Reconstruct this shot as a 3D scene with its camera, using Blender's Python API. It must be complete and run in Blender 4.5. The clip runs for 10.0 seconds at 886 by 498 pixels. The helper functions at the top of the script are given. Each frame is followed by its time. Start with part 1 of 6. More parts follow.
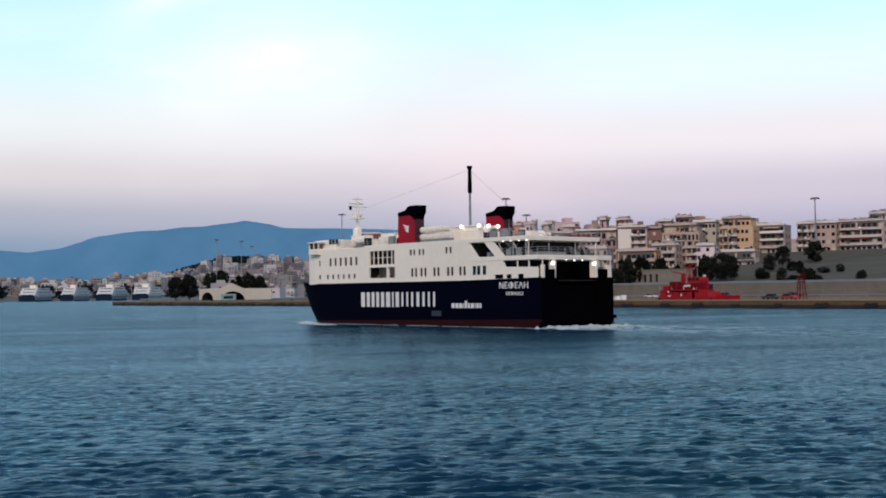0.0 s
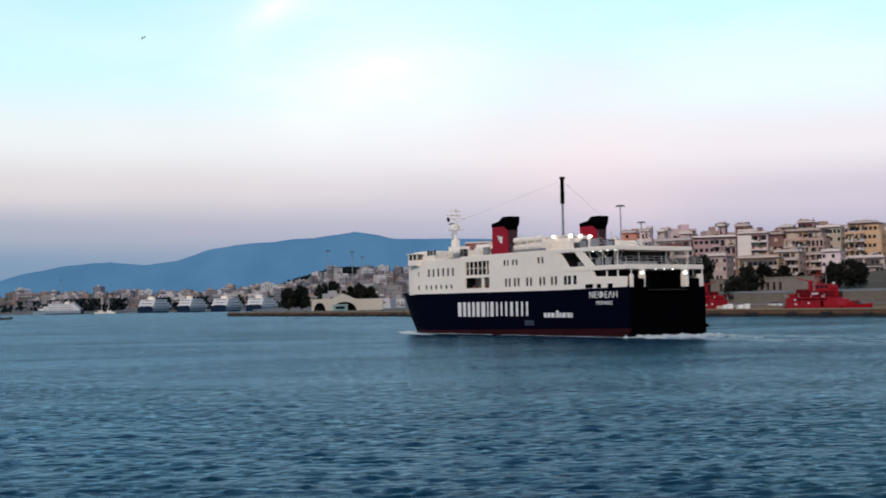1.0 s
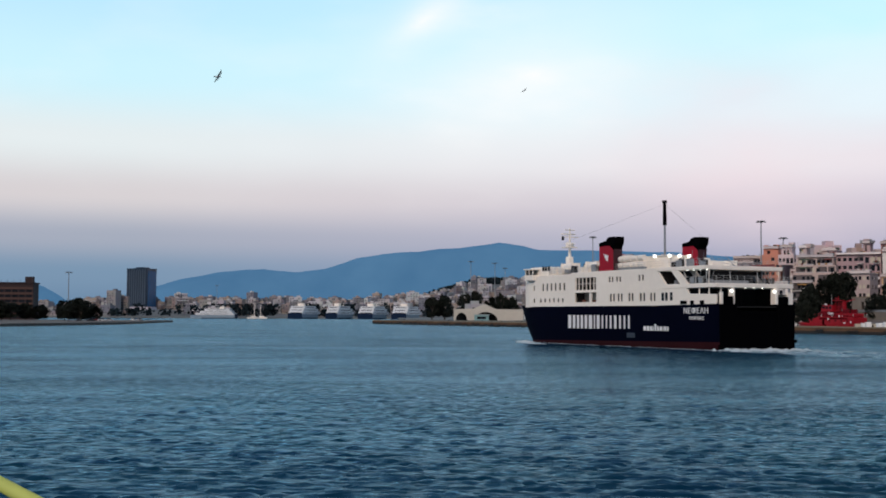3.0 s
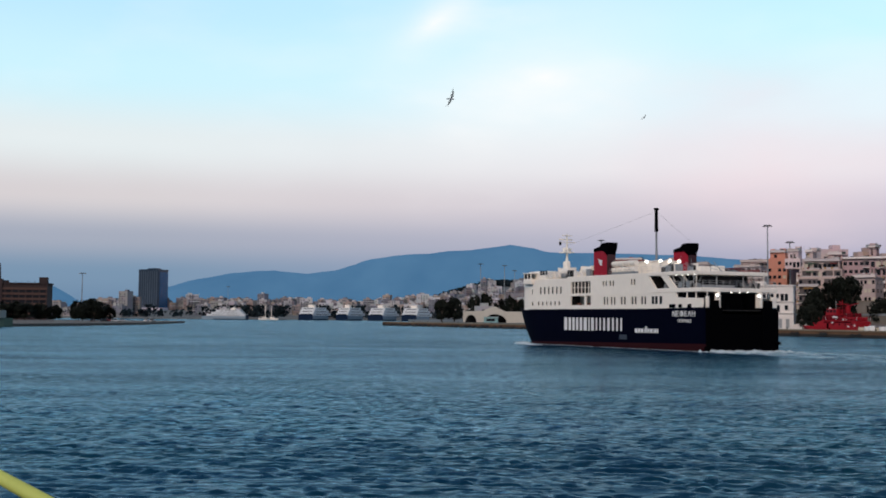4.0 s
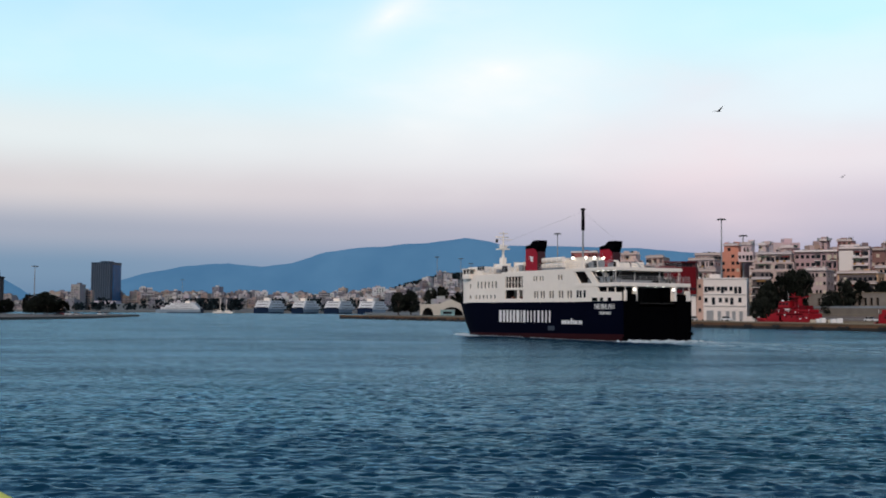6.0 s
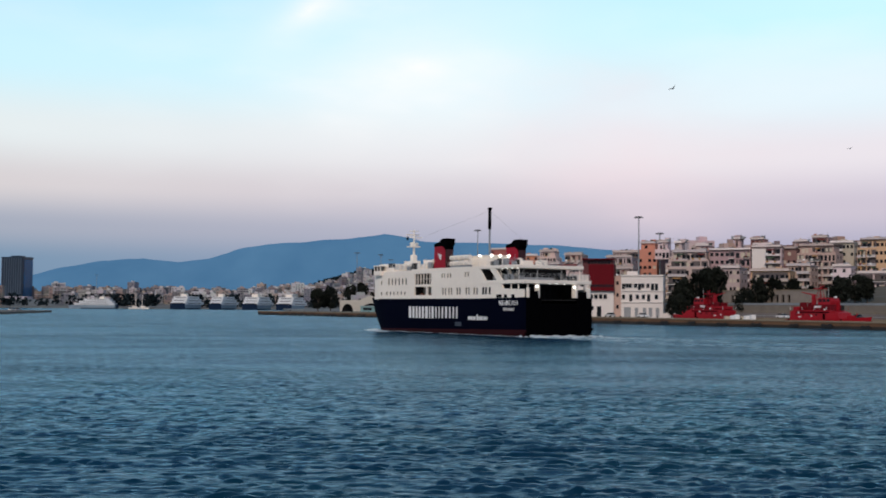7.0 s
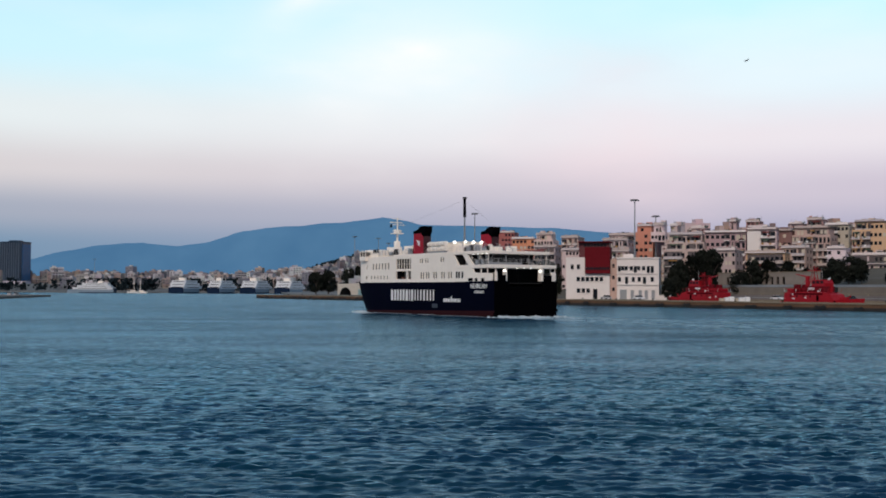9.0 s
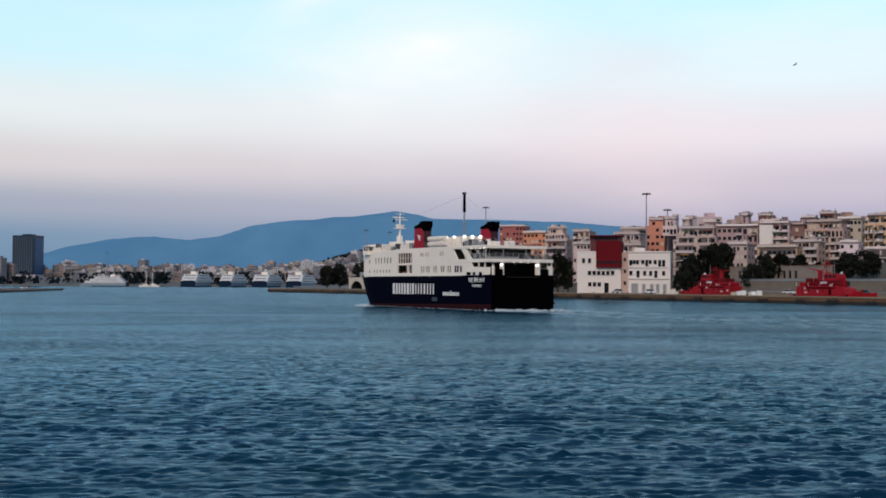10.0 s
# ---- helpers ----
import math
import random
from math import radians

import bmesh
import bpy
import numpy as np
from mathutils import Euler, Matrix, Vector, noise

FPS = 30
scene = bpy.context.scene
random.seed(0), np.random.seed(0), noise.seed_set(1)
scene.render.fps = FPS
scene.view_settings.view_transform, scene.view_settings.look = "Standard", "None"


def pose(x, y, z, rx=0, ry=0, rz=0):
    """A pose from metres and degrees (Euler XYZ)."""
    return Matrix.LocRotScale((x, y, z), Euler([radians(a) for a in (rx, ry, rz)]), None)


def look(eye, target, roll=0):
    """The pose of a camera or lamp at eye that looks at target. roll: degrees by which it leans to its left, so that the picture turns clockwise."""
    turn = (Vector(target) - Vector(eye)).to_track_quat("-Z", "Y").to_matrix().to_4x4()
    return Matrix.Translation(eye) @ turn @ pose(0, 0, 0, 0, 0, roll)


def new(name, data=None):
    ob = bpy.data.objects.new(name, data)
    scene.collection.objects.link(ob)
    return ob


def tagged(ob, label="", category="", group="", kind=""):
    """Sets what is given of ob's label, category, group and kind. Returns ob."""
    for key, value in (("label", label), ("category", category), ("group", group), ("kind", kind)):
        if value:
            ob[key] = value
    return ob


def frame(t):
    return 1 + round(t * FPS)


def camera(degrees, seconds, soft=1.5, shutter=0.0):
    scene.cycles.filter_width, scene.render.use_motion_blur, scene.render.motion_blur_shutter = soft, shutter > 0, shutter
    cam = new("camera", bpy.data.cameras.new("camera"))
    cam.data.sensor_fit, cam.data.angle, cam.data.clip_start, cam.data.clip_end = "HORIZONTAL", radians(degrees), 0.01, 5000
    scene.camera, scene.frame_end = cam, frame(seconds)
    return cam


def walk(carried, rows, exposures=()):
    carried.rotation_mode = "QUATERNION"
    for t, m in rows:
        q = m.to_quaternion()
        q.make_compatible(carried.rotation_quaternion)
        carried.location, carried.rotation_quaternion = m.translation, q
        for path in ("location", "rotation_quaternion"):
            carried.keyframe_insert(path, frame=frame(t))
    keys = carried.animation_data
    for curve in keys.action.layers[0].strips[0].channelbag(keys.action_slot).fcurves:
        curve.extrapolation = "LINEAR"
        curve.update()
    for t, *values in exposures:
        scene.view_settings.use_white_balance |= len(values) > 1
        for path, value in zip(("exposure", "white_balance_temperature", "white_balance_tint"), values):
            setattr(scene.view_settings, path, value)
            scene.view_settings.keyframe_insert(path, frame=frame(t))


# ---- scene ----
# Metres; the camera looks along +y over a harbour basin; water level is z = 0.
cam = camera(42.22, 10.0, soft=1.8, shutter=0.2)
EYE_Z = 4.9


def cam_pose(x, y, pitch, lean, yaw):
    return pose(x, y, EYE_Z, 90 + pitch, 0, yaw) @ pose(0, 0, 0, 0, 0, lean)


CAMERA_ROWS = [
    (0.0, cam_pose(0.33, 0.32, 2.169, -0.669, -13.381)),
    (0.5, cam_pose(-0.02, 3.42, 2.442, -0.835, -11.451)),
    (1.0, cam_pose(-0.31, 6.37, 2.730, -0.950, -8.009)),
    (1.5, cam_pose(-1.45, 7.84, 2.912, -1.000, -4.507)),
    (2.0, cam_pose(-1.59, 5.44, 3.007, -1.033, -2.533)),
    (2.5, cam_pose(0.22, -0.32, 3.176, -0.310, -1.395)),
    (4.0, cam_pose(1.41, -10.55, 3.404, 0.491, -0.222)),
    (4.5, cam_pose(1.30, -11.89, 3.368, 0.473, -0.019)),
    (5.0, cam_pose(1.18, -12.09, 3.289, 0.478, 0.081)),
    (5.5, cam_pose(0.82, -11.87, 3.173, 0.412, -0.719)),
    (7.0, cam_pose(0.21, -11.28, 2.914, 0.491, -6.467)),
    (7.5, cam_pose(0.16, -11.69, 2.842, 0.485, -7.497)),
    (8.0, cam_pose(0.03, -12.29, 2.745, 0.466, -7.257)),
    (8.5, cam_pose(0.10, -13.06, 2.466, 0.406, -6.746)),
    (9.0, cam_pose(0.25, -13.66, 2.072, 0.286, -6.581)),
    (9.5, cam_pose(0.29, -13.75, 1.863, 0.245, -6.401)),
    (10.0, cam_pose(0.42, -13.52, 1.760, 0.314, -6.009)),
]
walk(cam, CAMERA_ROWS, [(0.0, 0.11), (1.5, 0.11), (2.0, 0.0), (3.8, 0.0), (10.0, 0.02)])

# ---------------------------------------------------------------- world and sun
SUN_ELEVATION, SUN_AZIMUTH = 36.0, 205.0      # behind the camera; azimuth from +y towards +x


def build_world():
    world = bpy.data.worlds.new("dusk_sky")
    scene.world = world
    world.use_nodes = True
    nt = world.node_tree
    n, l = nt.nodes, nt.links
    n.clear()
    out, bg = n.new("ShaderNodeOutputWorld"), n.new("ShaderNodeBackground")
    tc, sep = n.new("ShaderNodeTexCoord"), n.new("ShaderNodeSeparateXYZ")
    l.new(tc.outputs["Generated"], sep.inputs[0])

    def ramp(stops):
        r = n.new("ShaderNodeValToRGB")
        r.color_ramp.interpolation = "EASE"
        for i, (p, c) in enumerate(stops):
            e = r.color_ramp.elements[i] if i < 2 else r.color_ramp.elements.new(p)
            e.position, e.color = p, (*c, 1)
        l.new(sep.outputs["Z"], r.inputs[0])
        return r

    def math_node(op, a, b=None, clamp=False):
        m = n.new("ShaderNodeMath")
        m.operation, m.use_clamp = op, clamp
        for i, v in enumerate((a, b)):
            if v is None:
                continue
            if isinstance(v, (int, float)):
                m.inputs[i].default_value = v
            else:
                l.new(v, m.inputs[i])
        return m.outputs[0]

    def mix(fac, a, b):
        m = n.new("ShaderNodeMix")
        m.data_type = "RGBA"
        l.new(fac, m.inputs[0])
        for sock, v in ((m.inputs[6], a), (m.inputs[7], b)):
            if isinstance(v, tuple):
                sock.default_value = (*v, 1)
            else:
                l.new(v, sock)
        return m.outputs[2]

    left = ramp([(0.0, (0.12, 0.22, 0.36)), (0.035, (0.165, 0.27, 0.41)), (0.065, (0.35, 0.38, 0.475)), (0.10, (0.66, 0.61, 0.625)),
                 (0.145, (0.77, 0.825, 0.835)), (0.20, (0.60, 0.88, 0.97)), (0.27, (0.50, 0.80, 1.0)), (0.42, (0.20, 0.36, 0.56)), (1.0, (0.06, 0.12, 0.24))])
    right = ramp([(0.0, (0.29, 0.33, 0.50)), (0.045, (0.38, 0.37, 0.515)), (0.085, (0.585, 0.515, 0.61)), (0.13, (0.81, 0.75, 0.795)),
                  (0.18, (0.76, 0.89, 0.95)), (0.24, (0.60, 0.92, 0.98)), (0.42, (0.24, 0.38, 0.56)), (1.0, (0.06, 0.12, 0.24))])
    side = math_node("ADD", math_node("MULTIPLY", sep.outputs["X"], 1.5), 0.38, True)
    sky = mix(side, left.outputs[0], right.outputs[0])

    # broad soft cloud, denser in the middle heights
    mp = n.new("ShaderNodeMapping")
    mp.inputs["Scale"].default_value = (3.2, 3.2, 9.0)
    l.new(tc.outputs["Generated"], mp.inputs[0])
    no = n.new("ShaderNodeTexNoise")
    no.inputs["Scale"].default_value, no.inputs["Detail"].default_value, no.inputs["Roughness"].default_value = 1.6, 5.0, 0.52
    l.new(mp.outputs[0], no.inputs[0])
    veil = math_node("MULTIPLY", math_node("SUBTRACT", no.outputs[0], 0.46), 3.0, True)

    def patch(direction, size, squash):
        """A soft cloud round a direction of the sky."""
        d = Vector(direction).normalized()
        sub = n.new("ShaderNodeVectorMath")
        sub.operation = "SUBTRACT"
        l.new(tc.outputs["Generated"], sub.inputs[0])
        sub.inputs[1].default_value = d
        m2 = n.new("ShaderNodeMapping")
        m2.vector_type = "TEXTURE"
        m2.inputs["Rotation"].default_value = (0, radians(squash[1]), 0)
        m2.inputs["Scale"].default_value = (size, size, size / squash[0])
        l.new(sub.outputs[0], m2.inputs[0])
        ln = n.new("ShaderNodeVectorMath")
        ln.operation = "LENGTH"
        l.new(m2.outputs[0], ln.inputs[0])
        wob = math_node("MULTIPLY", math_node("SUBTRACT", no.outputs[0], 0.5), 1.5)
        v = math_node("SUBTRACT", 1.0, math_node("ADD", ln.outputs["Value"], wob), True)
        return math_node("MULTIPLY", v, v)

    band = math_node("MULTIPLY", math_node("MULTIPLY", math_node("SUBTRACT", sep.outputs["Z"], 0.07), 9.0, True),
                     math_node("MULTIPLY", math_node("SUBTRACT", 0.42, sep.outputs["Z"]), 5.0, True))
    sky = mix(math_node("MULTIPLY", math_node("MULTIPLY", veil, band), 0.32), sky, (0.93, 0.95, 0.97))
    sky = mix(math_node("MULTIPLY", patch((0.09, 0.97, 0.205), 0.19, (1.7, -14)), 0.95), sky, (1.0, 0.98, 0.97))
    sky = mix(math_node("MULTIPLY", patch((-0.006, 0.968, 0.25), 0.10, (2.6, -32)), 1.0), sky, (1.0, 0.99, 0.98))
    sky = mix(math_node("MULTIPLY", patch((0.27, 0.95, 0.14), 0.18, (1.5, 18)), 0.5), sky, (0.90, 0.70, 0.74))

    # the eastern half behind the camera lies in dusk already
    back = math_node("ADD", math_node("MULTIPLY", sep.outputs["Y"], 0.9), 0.62, True)
    sky = mix(back, (0.16, 0.22, 0.33), sky)

    nish = n.new("ShaderNodeTexSky")
    nish.sky_type, nish.sun_disc = "NISHITA", False
    nish.sun_elevation, nish.sun_rotation = radians(SUN_ELEVATION), radians(SUN_AZIMUTH)
    add = n.new("ShaderNodeMix")
    add.data_type, add.blend_type = "RGBA", "ADD"
    add.inputs[0].default_value = 0.006
    l.new(sky, add.inputs[6])
    l.new(nish.outputs[0], add.inputs[7])
    l.new(add.outputs[2], bg.inputs["Color"])
    bg.inputs["Strength"].default_value = 1.0
    l.new(bg.outputs[0], out.inputs[0])


build_world()
sun = new("sun", bpy.data.lights.new("sun", "SUN"))
sun.data.energy, sun.data.angle, sun.data.color = 1.9, radians(24), (1.0, 0.84, 0.73)
_az, _el = radians(SUN_AZIMUTH), radians(SUN_ELEVATION)
_dir = Vector((math.sin(_az) * math.cos(_el), math.cos(_az) * math.cos(_el), math.sin(_el)))
sun.matrix_world = look(_dir * 100, (0, 0, 0))

# ---------------------------------------------------------------- materials
MATS = {}


def mat(name, color, rough=0.7, metal=0.0, vary=0.18, grain=0.6, bump=0.15, island=False, per_object=0.0, emit=0.0, coarse=0.07, spec=0.5):
    """A surface with fine grain, broad stains and a little relief, at real size in the object's own space."""
    if name in MATS:
        return MATS[name]
    m = bpy.data.materials.new(name)
    m.use_nodes = True
    n, l = m.node_tree.nodes, m.node_tree.links
    p = n["Principled BSDF"]
    p.inputs["Roughness"].default_value, p.inputs["Metallic"].default_value = rough, metal
    p.inputs["Specular IOR Level"].default_value = spec
    if emit:
        p.inputs["Base Color"].default_value = (*color, 1)
        p.inputs["Emission Color"].default_value, p.inputs["Emission Strength"].default_value = (*color, 1), emit
        MATS[name] = m
        return m
    tc = n.new("ShaderNodeTexCoord")
    fine, broad = n.new("ShaderNodeTexNoise"), n.new("ShaderNodeTexNoise")
    fine.inputs["Scale"].default_value, fine.inputs["Detail"].default_value = grain, 4
    broad.inputs["Scale"].default_value, broad.inputs["Detail"].default_value = coarse, 3
    l.new(tc.outputs["Object"], fine.inputs[0])
    l.new(tc.outputs["Object"], broad.inputs[0])
    add = n.new("ShaderNodeMath")
    add.operation = "ADD"
    l.new(fine.outputs[0], add.inputs[0])
    l.new(broad.outputs[0], add.inputs[1])
    last = add.outputs[0]
    if island or per_object:
        g = n.new("ShaderNodeNewGeometry") if island else n.new("ShaderNodeObjectInfo")
        k = n.new("ShaderNodeMath")
        k.operation = "MULTIPLY_ADD"
        l.new(g.outputs["Random Per Island" if island else "Random"], k.inputs[0])
        k.inputs[1].default_value = 2.4 if island else per_object
        l.new(last, k.inputs[2])
        last = k.outputs[0]
        mid = 1.0 + (1.2 if island else per_object / 2)
    else:
        mid = 1.0
    mr = n.new("ShaderNodeMapRange")
    mr.inputs["From Min"].default_value, mr.inputs["From Max"].default_value = mid - 1, mid + 1
    mr.inputs["To Min"].default_value, mr.inputs["To Max"].default_value = 1 - 2 * vary, 1 + 2 * vary
    l.new(last, mr.inputs[0])
    mul = n.new("ShaderNodeVectorMath")
    mul.operation = "SCALE"
    mul.inputs[0].default_value = color
    l.new(mr.outputs[0], mul.inputs["Scale"])
    l.new(mul.outputs[0], p.inputs["Base Color"])
    if bump:
        b = n.new("ShaderNodeBump")
        b.inputs["Strength"].default_value, b.inputs["Distance"].default_value = bump, 0.05
        l.new(fine.outputs[0], b.inputs["Height"])
        l.new(b.outputs[0], p.inputs["Normal"])
    MATS[name] = m
    return m


def town_mat(name, tint):
    """Plastered town walls: each house takes its own tint."""
    m = bpy.data.materials.new(name)
    m.use_nodes = True
    n, l = m.node_tree.nodes, m.node_tree.links
    p = n["Principled BSDF"]
    p.inputs["Roughness"].default_value = 0.85
    g, r, no, mul = n.new("ShaderNodeNewGeometry"), n.new("ShaderNodeValToRGB"), n.new("ShaderNodeTexNoise"), n.new("ShaderNodeMix")
    l.new(g.outputs["Random Per Island"], r.inputs[0])
    cols = [(0.0, (0.34, 0.31, 0.29)), (0.15, (0.22, 0.22, 0.24)), (0.3, (0.50, 0.47, 0.44)), (0.45, (0.36, 0.27, 0.22)), (0.6, (0.62, 0.60, 0.58)),
            (0.78, (0.20, 0.18, 0.19)), (0.9, (0.42, 0.33, 0.27))]
    r.color_ramp.interpolation = "CONSTANT"
    for i, (q, c) in enumerate(cols):
        e = r.color_ramp.elements[i] if i < 2 else r.color_ramp.elements.new(q)
        e.position, e.color = q, (*[u * v for u, v in zip(c, tint)], 1)
    tc = n.new("ShaderNodeTexCoord")
    no.inputs["Scale"].default_value = 0.12
    l.new(tc.outputs["Object"], no.inputs[0])
    mul.data_type, mul.blend_type = "RGBA", "MULTIPLY"
    mul.inputs[0].default_value = 0.3
    l.new(r.outputs[0], mul.inputs[6])
    l.new(no.outputs["Color"], mul.inputs[7])
    l.new(mul.outputs[2], p.inputs["Base Color"])
    return m


def water_mat():
    """Deep teal body under a rippled gloss that follows Fresnel."""
    m = bpy.data.materials.new("harbour_water")
    m.use_nodes = True
    n, l = m.node_tree.nodes, m.node_tree.links
    n.clear()
    out, mixer = n.new("ShaderNodeOutputMaterial"), n.new("ShaderNodeMixShader")
    body, gloss, fres, fr = n.new("ShaderNodeBsdfDiffuse"), n.new("ShaderNodeBsdfGlossy"), n.new("ShaderNodeFresnel"), n.new("ShaderNodeMapRange")
    gloss.inputs["Color"].default_value = (0.555, 0.83, 0.99, 1)
    fres.inputs["IOR"].default_value = 1.333
    fr.inputs["To Min"].default_value, fr.inputs["To Max"].default_value = 0.0, 0.67
    steep = n.new("ShaderNodeMath")
    steep.operation = "POWER"
    steep.inputs[1].default_value = 0.95
    l.new(fres.outputs[0], steep.inputs[0])
    l.new(steep.outputs[0], fr.inputs[0])
    # a noise mask dims the reflection in streaks, painted for steep wave faces
    tr, mr, rr, br = n.new("ShaderNodeTexCoord"), n.new("ShaderNodeMapping"), n.new("ShaderNodeTexNoise"), n.new("ShaderNodeMapRange")
    mr.inputs["Scale"].default_value = (0.55, 1.3, 1.0)
    mr.inputs["Rotation"].default_value = (0, 0, radians(5))
    l.new(tr.outputs["Object"], mr.inputs[0])
    rr.inputs["Scale"].default_value, rr.inputs["Detail"].default_value, rr.inputs["Roughness"].default_value = 2.3, 3.0, 0.62
    l.new(mr.outputs[0], rr.inputs[0])
    br.inputs["From Min"].default_value, br.inputs["From Max"].default_value = 0.59, 0.76
    br.inputs["To Min"].default_value, br.inputs["To Max"].default_value = 0.20, 0.95
    # broad noise gathers the dimmed streaks into dark fields with calm lanes between
    mg, ng, gg = n.new("ShaderNodeMapping"), n.new("ShaderNodeTexNoise"), n.new("ShaderNodeMath")
    mg.inputs["Scale"].default_value = (0.02, 0.07, 1.0)
    mg.inputs["Rotation"].default_value = (0, 0, radians(-6))
    ng.inputs["Scale"].default_value, ng.inputs["Detail"].default_value, ng.inputs["Roughness"].default_value = 1.0, 4.0, 0.6
    l.new(tr.outputs["Object"], mg.inputs[0])
    l.new(mg.outputs[0], ng.inputs[0])
    gg.operation = "MULTIPLY_ADD"
    gg.inputs[1].default_value = 0.46
    l.new(ng.outputs[0], gg.inputs[0])
    l.new(rr.outputs[0], gg.inputs[2])
    l.new(gg.outputs[0], br.inputs[0])
    brk = n.new("ShaderNodeMath")
    brk.operation = "MULTIPLY"
    l.new(fr.outputs[0], brk.inputs[0])
    l.new(br.outputs[0], brk.inputs[1])
    l.new(brk.outputs[0], mixer.inputs[0])
    l.new(body.outputs[0], mixer.inputs[1])
    l.new(gloss.outputs[0], mixer.inputs[2])
    l.new(mixer.outputs[0], out.inputs[0])
    tc, mp = n.new("ShaderNodeTexCoord"), n.new("ShaderNodeMapping")
    mp.inputs["Scale"].default_value = (0.45, 1.0, 1.0)
    mp.inputs["Rotation"].default_value = (0, 0, radians(8))
    l.new(tc.outputs["Object"], mp.inputs[0])
    prev = None
    for scale, dist, strength in ((0.7, 0.32, 0.35), (2.0, 0.20, 0.38), (5.0, 0.07, 0.3)):
        t, b = n.new("ShaderNodeTexNoise"), n.new("ShaderNodeBump")
        t.inputs["Scale"].default_value, t.inputs["Detail"].default_value, t.inputs["Roughness"].default_value = scale, 3, 0.55
        l.new(mp.outputs[0], t.inputs[0])
        l.new(t.outputs[0], b.inputs["Height"])
        b.inputs["Strength"].default_value, b.inputs["Distance"].default_value = strength, dist
        if prev:
            l.new(prev, b.inputs["Normal"])
        prev = b.outputs[0]
    for node in (gloss, fres):
        l.new(prev, node.inputs["Normal"])
    # broad slicks and rougher patches; the body turns greener here and there
    t, r, c = n.new("ShaderNodeTexNoise"), n.new("ShaderNodeMapRange"), n.new("ShaderNodeValToRGB")
    mp2 = n.new("ShaderNodeMapping")
    mp2.inputs["Scale"].default_value = (0.012, 0.03, 1)
    l.new(tc.outputs["Object"], mp2.inputs[0])
    t.inputs["Scale"].default_value, t.inputs["Detail"].default_value = 1.0, 4
    l.new(mp2.outputs[0], t.inputs[0])
    r.inputs["From Min"].default_value, r.inputs["From Max"].default_value = 0.35, 0.65
    r.inputs["To Min"].default_value, r.inputs["To Max"].default_value = 0.16, 0.22
    l.new(t.outputs[0], r.inputs[0])
    l.new(r.outputs[0], gloss.inputs["Roughness"])
    t2 = n.new("ShaderNodeTexNoise")
    t2.inputs["Scale"].default_value = 0.09
    l.new(tc.outputs["Object"], t2.inputs[0])
    c.color_ramp.elements[0].position, c.color_ramp.elements[1].position = 0.35, 0.7
    c.color_ramp.elements[0].color, c.color_ramp.elements[1].color = (0.0014, 0.021, 0.050, 1), (0.0030, 0.030, 0.048, 1)
    l.new(t2.outputs[0], c.inputs[0])
    l.new(c.outputs[0], body.inputs["Color"])
    return m


WHITE = mat("ship_white", (0.88, 0.805, 0.71), 0.5, vary=0.06, grain=0.8, bump=0.04)
NAVY = mat("ship_navy", (0.0012, 0.0020, 0.0085), 0.6, spec=0.01, vary=0.2, grain=0.5, bump=0.05)
BOOT = mat("ship_boot_red", (0.026, 0.003, 0.005), 0.7, spec=0.1, vary=0.3, grain=0.7, bump=0.1)
BLACK = mat("ship_black", (0.0012, 0.0012, 0.0018), 0.75, spec=0.01, vary=0.2)
FUNNEL_RED = mat("funnel_red", (0.33, 0.006, 0.022), 0.5, spec=0.15, vary=0.1, bump=0.03)
LETTER = mat("letter_white", (0.78, 0.78, 0.78), 0.5, vary=0.04, bump=0)
GLASS = mat("dark_window_glass", (0.012, 0.014, 0.018), 0.2, spec=0.25, vary=0.3, bump=0, per_object=0.8)
# Near-black that puts interior shade into the colour; some dark deck gear shares it.
SHADE = mat("shade_and_dark_gear", (0.022, 0.021, 0.021), 0.85, spec=0.1)
CREAM = mat("deck_panel_cream", (0.50, 0.43, 0.34), 0.7)
RAIL_GREY = mat("ship_rail_grey", (0.42, 0.42, 0.42), 0.6)
STEEL = mat("galvanised_steel", (0.30, 0.31, 0.32), 0.5, 0.6)
LAMP = mat("lamp_glow", (1.0, 0.97, 0.88), emit=3.0)
FIRE_RED = mat("tug_red", (0.30, 0.006, 0.014), 0.5, spec=0.2, vary=0.25, bump=0.05)
DARK_RED = mat("dark_red_cladding", (0.12, 0.005, 0.010), 0.7, spec=0.1, vary=0.15)
PLASTER = mat("white_plaster", (0.74, 0.68, 0.64), 0.85, vary=0.07, grain=0.5)
PINK_PLASTER = mat("pink_plaster", (0.52, 0.36, 0.30), 0.85, vary=0.1)
CONCRETE = mat("quay_concrete", (0.22, 0.18, 0.125), 0.9, vary=0.2, grain=0.35, bump=0.3)
QUAY_FACE = mat("quay_wall_stone", (0.125, 0.065, 0.032), 0.9, vary=0.5, grain=0.4, bump=0.4)
RUBBER = mat("tyre_rubber", (0.012, 0.012, 0.012), 0.8, vary=0.2)
ASPHALT = mat("asphalt", (0.075, 0.075, 0.08), 0.9, vary=0.2)
SOIL = mat("hillside_soil", (0.075, 0.068, 0.05), 0.95, vary=0.3, grain=0.2, bump=0.4)
# Blue-grey soil for the far shore, with the haze put into its colour.
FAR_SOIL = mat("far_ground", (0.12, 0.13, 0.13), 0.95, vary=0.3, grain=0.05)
BARK = mat("bark", (0.06, 0.045, 0.035), 0.9)
